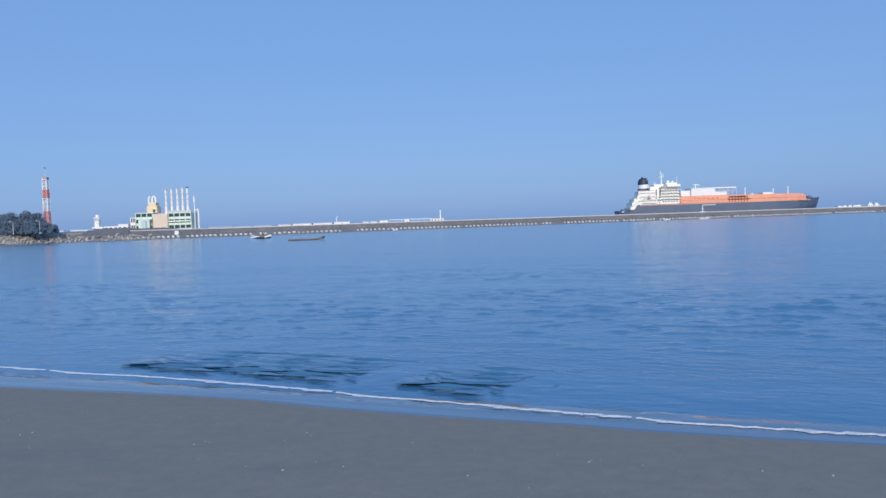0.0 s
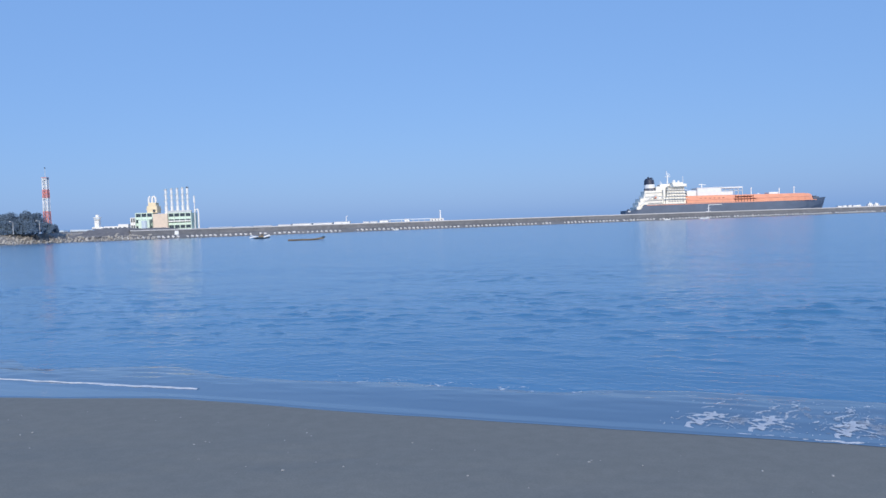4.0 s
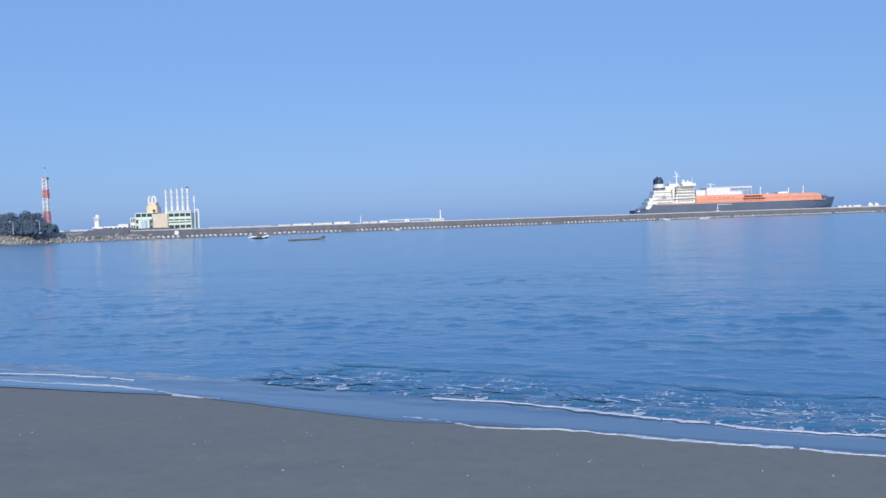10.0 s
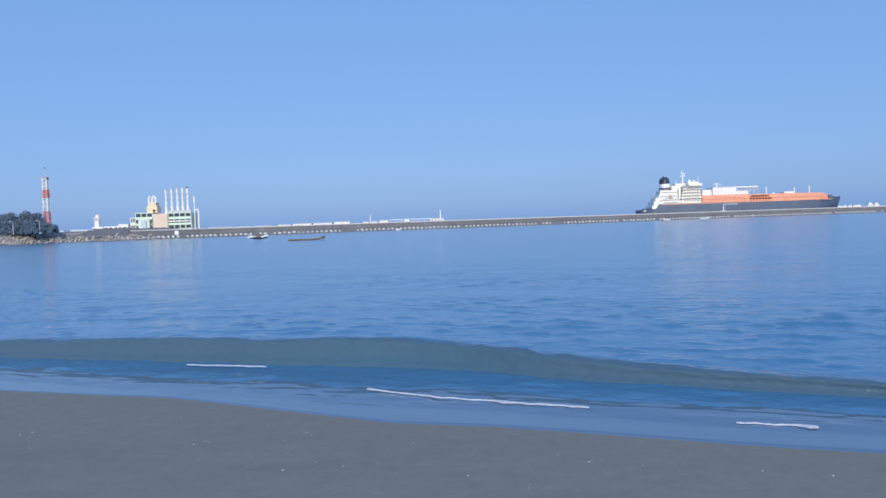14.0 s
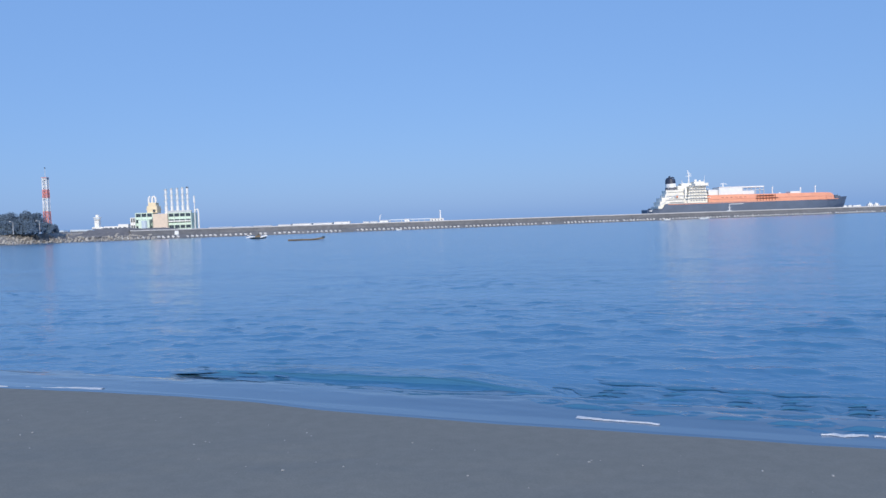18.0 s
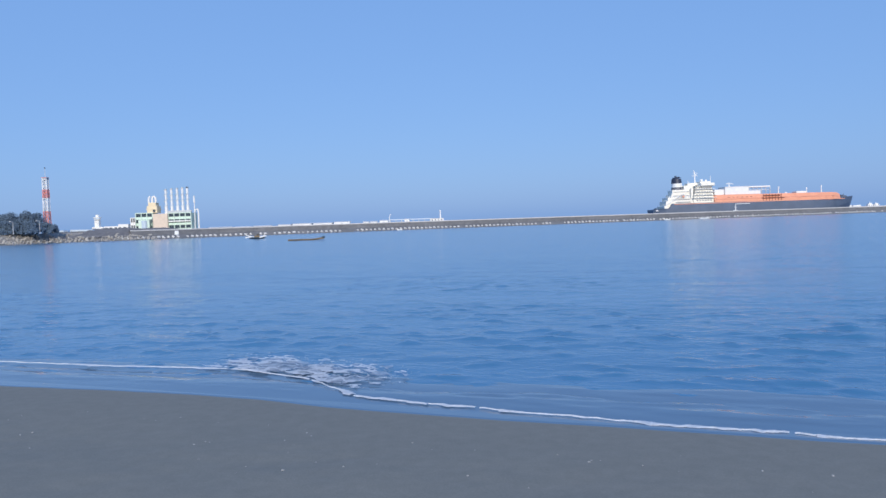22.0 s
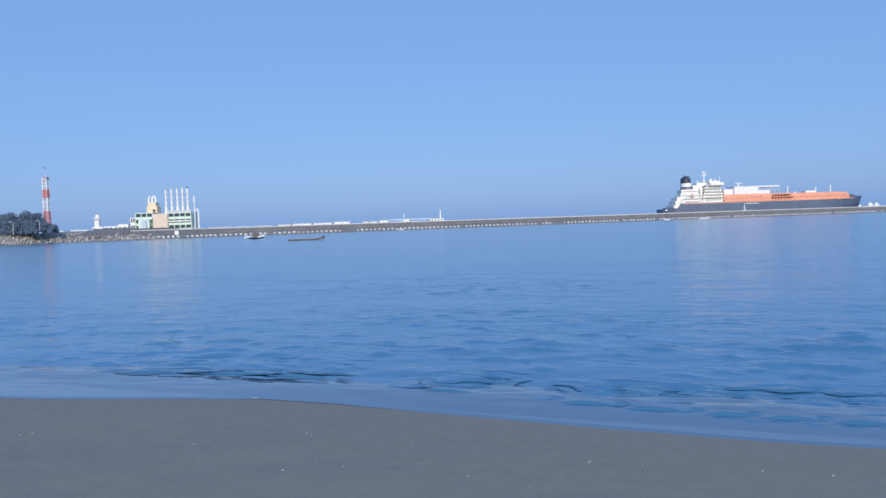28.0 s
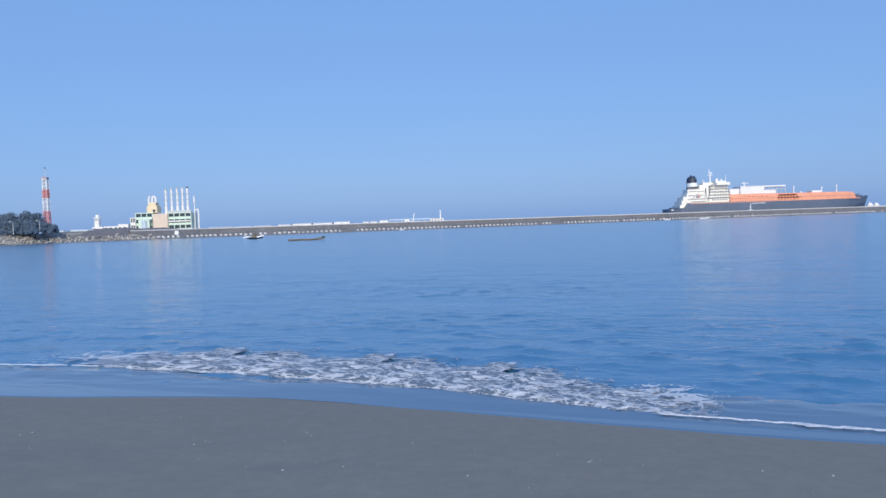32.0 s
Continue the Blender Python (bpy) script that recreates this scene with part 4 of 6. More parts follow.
# smooth wave bodies: foot line n and face height at each station
BODY_SHAPE = {
    "first": ((0.87, 1.01, 1.15, 1.55, 1.90, 1.84, 1.74, 1.65, 1.50, 1.22, 0.98, 0.80, 0.70, 0.63, 0.58, 0.53), (0.00, 0.00, 0.00, 0.07, 0.13, 0.18, 0.21, 0.23, 0.24, 0.26, 0.28, 0.28, 0.26, 0.26, 0.26, 0.26)),
    "second": ((1.39, 1.65, 1.86, 1.97, 2.21, 2.64, 2.73, 2.71, 2.62, 2.48, 2.29, 2.07, 1.71, 1.51, 1.45, 1.38), (0.16, 0.16, 0.17, 0.19, 0.24, 0.31, 0.34, 0.36, 0.39, 0.41, 0.43, 0.47, 0.50, 0.50, 0.47, 0.46)),
    "third": ((1.58, 1.72, 1.70, 1.73, 1.84, 2.06, 1.84, 1.50, 1.38, 1.20, 1.03, 1.05, 0.58, 0.54, 0.50, 0.46), (0.24, 0.24, 0.23, 0.20, 0.14, 0.10, 0.10, 0.09, 0.08, 0.08, 0.10, 0.10, 0.08, 0.06, 0.05, 0.05)),
    "fourth": ((1.19, 1.34, 1.49, 1.63, 1.76, 1.82, 1.90, 2.03, 1.97, 1.78, 1.68, 1.62, 1.59, 1.58, 1.57, 1.55), (0.30, 0.30, 0.31, 0.33, 0.35, 0.36, 0.37, 0.36, 0.32, 0.29, 0.25, 0.22, 0.19, 0.17, 0.15, 0.15)),
    "fifth": ((0.13, 0.39, 0.64, 0.99, 1.37, 1.59, 1.58, 1.56, 1.53, 1.27, 0.95, 0.77, 0.68, 0.61, 0.54, 0.47), (0.00, 0.00, 0.00, 0.00, 0.03, 0.05, 0.06, 0.06, 0.06, 0.04, 0.02, 0.01, 0.01, 0.00, 0.00, 0.00)),
    "sixth": ((1.24, 1.50, 1.75, 1.93, 2.14, 2.40, 2.63, 2.67, 2.31, 1.89, 1.52, 1.28, 1.15, 1.11, 1.08, 1.05), (0.24, 0.24, 0.25, 0.26, 0.27, 0.30, 0.32, 0.32, 0.30, 0.28, 0.27, 0.26, 0.24, 0.22, 0.20, 0.20)),
    "seventh": ((1.19, 1.34, 1.51, 1.70, 1.84, 1.84, 1.87, 1.84, 1.69, 1.43, 1.31, 1.25, 1.21, 1.20, 1.20, 1.19), (0.32, 0.32, 0.33, 0.35, 0.36, 0.35, 0.33, 0.31, 0.31, 0.34, 0.34, 0.34, 0.34, 0.34, 0.34, 0.34)),
    "eighth": ((2.14, 2.23, 2.09, 2.06, 2.17, 2.49, 2.55, 2.56, 2.50, 2.32, 2.10, 1.84, 1.59, 1.33, 1.25, 1.17), (0.36, 0.36, 0.34, 0.33, 0.33, 0.37, 0.38, 0.38, 0.37, 0.35, 0.33, 0.30, 0.26, 0.24, 0.22, 0.22)),
}
BODY_ROWS = {
    "first": [(0, 1.6, -0.45), (0.6, 1.1, -0.19), (1, 0.75, -0.09), (1.5, 0.31, 0), (2, -0.15, 0), (2.5, -0.4, -0.15), (3, -0.55, -0.4), (4, -0.6, -0.85)],
    "second": [(4.8, 2.2, -0.85), (5.5, 1.7, -0.3), (6, 1.27, -0.16), (6.5, 0.66, -0.05), (7, 0.09, 0), (7.5, -0.35, -0.06), (8, -0.8, -0.48), (8.6, -0.9, -0.85)],
    "third": [(10.8, 0.8, -0.85), (11.3, 0.4, -0.1), (11.6, 0.1, 0), (12, 0, -0.03), (12.5, -0.2, -0.1), (13.2, -0.4, -0.85)],
    "fourth": [(12.8, 1.6, -0.85), (13.5, 0.95, -0.22), (14, 0.46, -0.06), (14.5, -0.11, 0), (15, -0.5, -0.15), (15.7, -0.7, -0.85)],
    "fifth": [(16.8, 0.8, -0.85), (17.5, 0.35, -0.03), (18, 0, 0), (18.5, -0.3, -0.02), (19.2, -0.6, -0.85)],
    "sixth": [(18, 0.9, -0.85), (18.6, 0.5, -0.12), (19, 0.2, -0.04), (19.5, 0.08, 0), (20, 0.02, 0), (20.5, -0.2, -0.02), (21, -0.45, -0.14), (21.6, -0.7, -0.85)],
    "seventh": [(22, 1.8, -0.85), (22.6, 1.3, -0.2), (23, 1.1, -0.1), (23.5, 0.7, -0.03), (24, 0.04, 0), (24.5, -0.27, -0.08), (25, -0.6, -0.42), (25.6, -0.7, -0.85)],
    "eighth": [(27.6, 1.2, -0.85), (28.4, 0.6, -0.27), (29, 0.3, -0.15), (29.5, 0.25, 0), (30, -0.05, 0), (30.5, -0.3, -0.03), (31, -0.6, -0.42), (31.6, -0.7, -0.85)],
}


def wave_body(seed, foot, heights):
    """One long wave bent to its crest line: steep towards the beach, long and gentle to seaward."""
    s = np.linspace(-15.5, 6.5, 300)
    n = np.concatenate([np.linspace(-0.35, 1.0, 50), np.linspace(1.06, 4.2, 36)])
    S, N = np.meshgrid(s, n)
    soft = lambda q: np.convolve(np.pad(np.interp(s, STATION, q), 12, "edge"), np.hanning(25) / np.hanning(25).sum(), "valid")
    line, high = soft(foot)[None, :], soft(heights)[None, :]
    high = high * (0.9 + 0.25 * fbm(S * 0.6, S * 0, seed, 2))
    wide = 0.16 + 0.75 * high
    k = N - wide * 1.25 - (fbm(S * 0.8, S * 0, seed + 4, 2) - 0.5) * 0.12
    prof = np.where(k < 0, np.exp(-(k / (wide * 0.72)) ** 2), np.exp(-(k / (0.35 + 2.0 * high)) ** 2))
    up = np.clip(high / 0.08, 0, 1)
    Z = high * prof - 0.12 + 0.11 * np.clip(prof * 6, 0, 1) * up
    Z = Z + (fbm(S * 1.1, N * 2.6, seed + 1, 3) - 0.5) * 0.07 * prof * up + ((fbm(S * 3.0, N * 6.0, seed + 6, 3) - 0.5) * 0.06 + (fbm(S * 7.0, N * 13.0, seed + 8, 2) - 0.5) * 0.022) * prof * up
    Z = np.where((N > 4.0) | (N < -0.3), np.minimum(Z, -0.12), Z)
    Y = N + line - 0.2 * prof ** 2 * up
    back = k[:-1, :-1] > 0.12
    low = max(heights) < 0.1
    ob = thing("wave", Matrix(), "low rippled swell running in to the beach" if low else "smooth grey-green wave rising before it breaks", "wave", "waves")
    for name, mat, keep in (("wave_face", SWELL if low else WAVE, ~back), ("wave_back", SWELL, back)):
        new(name, grid_mesh(name, S, Y, Z, mat, keep=keep)).parent = ob
    return ob


BODY = {name: wave_body(31 + 9 * k, *shape) for k, (name, shape) in enumerate(BODY_SHAPE.items())}


# pieces of foam span one unit between stations and overlap their neighbours
def ragged(s, seed):
    """How full a piece is along its length: whole in the middle, torn at both ends."""
    return np.clip(((1.12 - np.abs(s)) / 0.85 + (fbm(s * 5, s * 0, seed + 60, 3) - 0.5) * 0.8) * np.clip((1.15 - np.abs(s)) * 6, 0, 1), 0, 1)


def crest_mesh(name, seed, height, depth, material, spikes, bulk, drop_count):
    """A breaking crest: a rough mound, ragged sheets of thrown water over it and loose drops."""
    co, quads = [], []

    def add(X, Y, Z, keep):
        base, (r, c) = sum(len(q) for q in co), X.shape
        co.append(np.stack([X, Y, Z], -1).reshape(-1, 3))
        idx = np.arange(r * c).reshape(r, c) + base
        q = np.stack([idx[:-1, :-1], idx[:-1, 1:], idx[1:, 1:], idx[1:, :-1]], -1).reshape(-1, 4)
        quads.append(q[keep.reshape(-1)])

    s = np.linspace(-1.15, 1.15, 165)
    env = ragged(s, seed) * (0.80 + 0.45 * fbm(s * 2.2, s * 0, seed + 3, 2))
    S, N = np.meshgrid(s, np.linspace(-0.12, depth, 54))
    k = N / depth
    rise = np.clip((k + 0.12) / 0.6, 0, 1)
    prof = rise * (1.6 - 0.6 * rise) * np.clip((1.02 - k) / 0.35, 0, 1) ** 0.8
    rough = fbm(S * 4, N * 7, seed + 5, 4)
    fine = fbm(S * 17, N * 26, seed + 8, 3)
    Z = height * bulk * env[None, :] * prof * (0.60 + 0.70 * rough + 0.45 * (fine - 0.5)) - 0.055 + 0.05 * (fbm(S * 6, N * 8, seed + 55, 3) - 0.5) * np.clip(1 - 2 * k, 0, 1)
    J = (fbm(S * 9, N * 12, seed + 11, 3) - 0.5) * 0.14 * prof
    K = (fbm(S * 9, N * 12, seed + 14, 3) - 0.5) * 0.08 * prof
    front = (fbm(S * 2.5, S * 0, seed + 50, 3) - 0.5) * 0.22 * depth / 0.5
    add(S + K, N + J + front, Z, Z[:-1, :-1] > -0.06)
    for j, (at, tall) in enumerate(((0.20, 0.58), (0.36, 0.86), (0.52, 1.02), (0.68, 0.86))):
        v = np.linspace(0, 1, 15)
        S, V = np.meshgrid(s, v)
        e = ragged(s, seed + j) * (0.72 + 0.55 * fbm(s * 2.2, s * 0, seed + 3, 2))
        teeth = fbm(s * 6, s * 0, seed + 20 + j, 3) * 0.7 + fbm(s * 22, s * 0 + 2, seed + 25 + j, 3) * 0.3
        top = height * tall * e * (1 - spikes + 2 * spikes * teeth)
        lean = (fbm(S * 6, V * 2, seed + 30 + j, 3) - 0.5)
        Y = depth * at + front[0][None, :] + V ** 2 * (-0.10) * height / 0.3 + lean * 0.10 * (0.4 + V)
        X = S + (fbm(S * 8, V * 3, seed + 36 + j, 3) - 0.5) * 0.09 * V
        holes = fbm(S * 20, V * 4, seed + 44 + j, 3) > 0.30 + 0.24 * V ** 1.5
        Zs = V * top[None, :] - 0.02
        add(X, Y, Zs, holes[:-1, :-1] & (np.broadcast_to(e, S.shape)[:-1, :-1] > 0.12))
    me = bpy.data.meshes.new(name)
    allco, allq = np.concatenate(co), np.concatenate(quads)
    rnd = np.random.RandomState(seed)
    place = rnd.rand(drop_count, 3)
    pts = np.stack([(place[:, 0] - 0.5) * 1.8, depth * (0.1 + 0.6 * place[:, 1]),
                    height * np.interp((place[:, 0] - 0.5) * 1.8, s, env) * (0.35 + 0.95 * place[:, 2] ** 1.2)], -1)
    size = 0.0028 + 0.0075 * rnd.rand(drop_count) ** 3
    shape = np.array([(1, 0, 0), (0, 1, 0), (-1, 0, 0), (0, -1, 0), (0, 0, 1.4), (0, 0, -1.4)])
    dco = (pts[:, None, :] + size[:, None, None] * shape[None]).reshape(-1, 3)
    tri = np.array([(0, 1, 4), (1, 2, 4), (2, 3, 4), (3, 0, 4), (1, 0, 5), (2, 1, 5), (3, 2, 5), (0, 3, 5)])
    dtri = (np.arange(drop_count)[:, None, None] * 6 + tri[None]).reshape(-1, 3)
    me.from_pydata([tuple(q) for q in allco], [], [tuple(q) for q in allq])
    me.polygons.foreach_set("use_smooth", np.full(len(me.polygons), True))
    me.materials.append(material)
    drops = bpy.data.meshes.new("drops")
    drops.from_pydata([tuple(q) for q in dco], [], [tuple(q) for q in dtri])
    drops.materials.append(FOAM)
    return me, drops


def crest_thing(name, label, *args):
    me, dm = crest_mesh(name, *args)
    ob = tagged(new(name, me), label, "foam", "breaking foam")
    d = tagged(new("drops", dm), kind="stuff")
    d.parent = ob
    return ob


def froth_thing(seed, width, thick, hump=0.0):
    """A collapsed crest: a lumpy bed of froth, full at its front and torn at its rear."""
    S, N = np.meshgrid(np.linspace(-1.15, 1.15, 160), np.linspace(-0.16, width, 100))
    front = (fbm(S * 2.0, S * 0, seed + 30, 3) - 0.5) * 0.16
    k = N - front
    rear = width * (0.45 + 0.75 * fbm(S * 1.6, S * 0 + 4, seed + 33, 3))
    full = np.clip((k + 0.02) / 0.14, 0, 1) * np.clip((rear - k) / (0.5 * width), 0, 1)
    full = full * ragged(S, seed)
    net = np.abs(fbm(S * 3.2 + fbm(S * 2, N * 3, seed + 3, 2), N * 5.0, seed + 9, 4) - 0.5) * 2
    lumps = fbm(S * 5, N * 7, seed, 4)
    fine = fbm(S * 20, N * 26, seed + 7, 2)
    Z = thick * full ** 0.6 * (0.35 + 0.9 * lumps + 0.3 * (fine - 0.5)) * (1.15 - 0.6 * np.clip(net * 2, 0, 1))
    Z = Z - 0.035 * np.clip(1 - (k + 0.06) / 0.12, 0, 1)
    Z = Z + hump * np.clip(1.9 * ragged(S, seed), 0, 1) * np.clip(k / 0.35, 0, 1) * np.exp(-(np.clip(k - 0.35, 0, 9) / 0.55) ** 2) * (0.55 + 0.9 * fbm(S * 2.5, N * 3.5, seed + 40, 3))
    solid = (k > -0.07) & (ragged(S, seed) > 0.1) & (rear > k) & ((net < 0.08 + 0.75 * full) | (k < 0.15))
    J = (fbm(S * 8, N * 8, seed + 17, 2) - 0.5) * 0.07
    ob = new("froth", grid_mesh("froth", S, N + J, Z, FROTH, keep=solid[:-1, :-1] & solid[1:, 1:]))
    return tagged(ob, "low bed of grey-white froth from a collapsed wave", "foam", "froth", kind="stuff")


def lace_thing(seed, width, density):
    """Spent foam on the surface: a torn net of white threads with holes."""
    S, N = np.meshgrid(np.linspace(-1.1, 1.1, 170), np.linspace(-0.1, width, 130))
    wx, wy = fbm(S * 2.0, N * 1.8, seed, 3) * 1.8, fbm(S * 2.0, N * 1.8, seed + 5, 3) * 1.4
    net = np.abs(fbm(S * 2.6 + wx, N * 3.8 + wy, seed + 9, 4) - 0.5)
    net2 = np.abs(fbm(S * 6.5 + wx, N * 9.0 + wy, seed + 13, 3) - 0.5)
    patch = fbm(S * 1.2, N * 1.2, seed + 21, 3)
    fade = np.clip((width - N) / width, 0, 1) ** 0.5 * np.clip((N + 0.05) / 0.15, 0, 1)
    mask = (0.040 + 0.075 * (patch - 0.5) * 2) * density * fade * ragged(S, seed)
    solid = (net < mask) | (net2 < mask * 0.6)
    Z = 0.004 * fbm(S * 3, N * 3, seed + 2, 3) + np.clip(mask - net, 0, 0.1) * 0.06
    ob = new("foam_patch", grid_mesh("foam_patch", S, N, Z, SPENT, keep=solid[:-1, :-1] & solid[1:, 1:]))
    return tagged(ob, "torn lacy patch of white foam drifting on the water", "foam", "spent foam", kind="stuff")


def veil_thing(seed, width):
    """The milky sheet of fine bubbles left on the water behind a spent wave."""
    S, N = np.meshgrid(np.linspace(-1.1, 1.1, 80), np.linspace(0, width, 60))
    inside = np.minimum(np.clip(N / 0.1, 0, 1), np.clip((width - N) / (width * 0.8), 0, 1)) * ragged(S, seed)
    keep = fbm(S * 4, N * 5, seed, 4) < 0.15 + 0.55 * inside
    ob = new("foam_veil", grid_mesh("foam_veil", S, N, 0.004 * fbm(S * 4, N * 4, seed + 3, 2), VEIL, keep=keep[:-1, :-1] & keep[1:, 1:]))
    return tagged(ob, "milky veil of fine foam bubbles on shallow water", "foam", "spent foam", kind="stuff")


def line_thing(seed):
    """The white lip of foam at the head of a swash: a ribbon that swells and thins."""
    S, K = np.meshgrid(np.linspace(-0.53, 0.53, 110), np.linspace(-1, 1, 5))
    mid = ((fbm(S * 2.2, S * 0, seed, 3) - 0.5) * 0.16 + (fbm(S * 7, S * 0, seed + 5, 3) - 0.5) * 0.06) * np.clip(1 - (2 * S) ** 2, 0, 1)
    w = 0.009 + 0.12 * np.clip(fbm(S * 3.2, S * 0 + 7, seed + 3, 4) - 0.40, 0, 1)
    rag = 1 + 0.9 * (fbm(S * 22, K * 3, seed + 8, 2) - 0.5)
    Z = 0.011 * (1 - K ** 2) * (0.6 + 0.8 * fbm(S * 14, K, seed + 1, 2))
    gaps = fbm(S * 4.0, S * 0, seed + 12, 3) > 0.28
    ob = new("foam_line", grid_mesh("foam_line", S, mid + K * w * rag, Z, SPENT, keep=gaps[:-1, :-1]))
    return tagged(ob, "thin white foam line at the edge of the swash", "foam", "swash lines", kind="stuff")


def ripple_thing(seed, width):
    """Short steep ripples where spent water runs back against the sea: scattered dashes along the shore."""
    S, N = np.meshgrid(np.linspace(-1.1, 1.1, 150), np.linspace(0, width, 170))
    bend = N + (fbm(S * 1.4, N * 0.8, seed + 4, 2) - 0.5) * 0.5
    ridge = fbm(S * 1.5, bend * 7.5, seed, 2) - 0.5
    where = fbm(S * 1.3, N * 1.6, seed + 9, 3) - 0.40
    inside = np.clip(N / 0.25, 0, 1) * np.clip((width - N) / 0.5, 0, 1) * ragged(S, seed)
    Z = 0.11 * np.clip(ridge - 0.04, 0, 1) * np.clip(where * 5, 0, 1) * inside - 0.008
    Y = N - 0.25 * np.clip(Z, 0, 1)
    keep = Z > -0.0079
    Z = Z - 0.040 * np.clip((N - 0.35) / 0.5, 0, 1)  # the sea lies lower than the spent water on the sand
    ob = new("ripples", grid_mesh("ripples", S, Y, Z, SWELL, keep=keep[:-1, :-1] | keep[1:, 1:]))
    return tagged(ob, "short dark ripples on the water's edge", "ripples", "shore ripples", kind="stuff")


WHITE_LABEL, GREY_LABEL = "white foam tumbling from a breaking crest", "grey sandy water thrown up by a collapsing wave"
PIECE = {
    "b": [crest_thing("breaker", WHITE_LABEL, seed, 0.34, 0.55, BROKEN, 0.36, 1.05, 460) for seed in (3, 18, 42)],
    "m": [crest_thing("breaker", WHITE_LABEL, seed, 0.18, 0.40, BROKEN, 0.42, 0.95, 260) for seed in (8, 25, 51)],
    "c": [crest_thing("spray", "pale grey spray of a collapsing wave", seed, 0.27, 0.65, SPRAY_PALE, 0.44, 0.9, 420) for seed in (44, 63, 77)],
    "d": [crest_thing("spray", GREY_LABEL, seed, 0.35, 0.50, SPRAY, 0.20, 1.1, 200) for seed in (12, 19, 70)],
    "p": [crest_thing("spray", "pale grey spray of a collapsing wave", seed, 0.36, 0.50, SPRAY_PALE, 0.30, 1.05, 220) for seed in (88, 102, 117)],
    "g": [crest_thing("spray", GREY_LABEL, seed, 0.15, 0.35, SPRAY, 0.36, 1.0, 80) for seed in (13, 31, 74)],
    "e": [crest_thing("breaker", WHITE_LABEL, seed, 0.25, 0.34, BROKEN, 0.60, 0.8, 120) for seed in (91, 97)],
    "f": [froth_thing(seed, 1.4, 0.045) for seed in (6, 27, 39)],
    "h": [froth_thing(seed, 2.1, 0.06) for seed in (55, 82)],
    "q": [froth_thing(seed, 1.7, 0.045, 0.13) for seed in (62, 79, 93)],
    "l": [lace_thing(seed, 1.5, 1.5) for seed in (5, 23, 41)],
    "t": [lace_thing(seed, 1.3, 0.75) for seed in (71, 84)],
    "v": [veil_thing(seed, 1.5) for seed in (9, 36)],
    "r": [ripple_thing(seed, 2.0) for seed in (4, 46, 58)],
    "-": [line_thing(seed) for seed in (2, 15, 28, 33)],
}
# each letter of a front's row: the pieces that stand there, with their height
STATE = {"b": {"b": 0}, "m": {"m": 0}, "c": {"c": 0}, "d": {"d": 0}, "g": {"g": 0}, "x": {"p": 0, "e": 0.0}, "f": {"f": -0.01},
         "H": {"q": 0.0, "h": -0.01}, "F": {"h": -0.01, "f": 0.0}, "L": {"l": -0.004, "v": -0.008, "-": -0.001}, "l": {"t": -0.005, "-": -0.001}, "-": {"-": -0.001}, "p": {"p": 0}, "r": {"r": 0.0}, "R": {"t": -0.004, "r": 0.0, "-": -0.001}, "y": {"t": -0.004, "r": 0.0}, ".": {}}
DROP = {"b": -0.72, "m": -0.45, "c": -0.66, "d": -0.70, "p": -0.72, "g": -0.40, "e": -0.45, "f": -0.26, "h": -0.34, "q": -0.50, "l": -0.16, "t": -0.16, "v": -0.16, "r": -0.2, "-": -0.16}
AHEAD = {"e": -0.10, "b": -0.04}  # how far a piece stands in front of the foot line

# fronts: seconds, the state at each station, the foot line n at each station
SPENT_FRONT = [
    (0, "----------------", 1.05, 1.05, 1.06, 0.96, 0.97, 0.90, 0.80, 0.64, 0.57, 0.50, 0.42, 0.34, 0.31, 0.31, 0.35, 0.40),
    (0.5, "----------------", 0.34, 0.38, 0.42, 0.44, 0.45, 0.51, 0.52, 0.43, 0.34, 0.28, 0.23, 0.16, 0.13, 0.15, 0.21, 0.27),
    (1, "-----------.....", -0.37, -0.31, -0.25, -0.20, -0.01, 0.15, 0.13, 0.11, 0.09, 0.06, 0.03, 0.01, 0.02, 0.04, 0.06, 0.08),
    (1.6, "................", -0.44, -0.38, -0.32, -0.27, -0.08, 0.10, 0.07, 0.05, 0.02, -0.01, -0.04, -0.06, -0.05, -0.02, 0.01, 0.04),
]
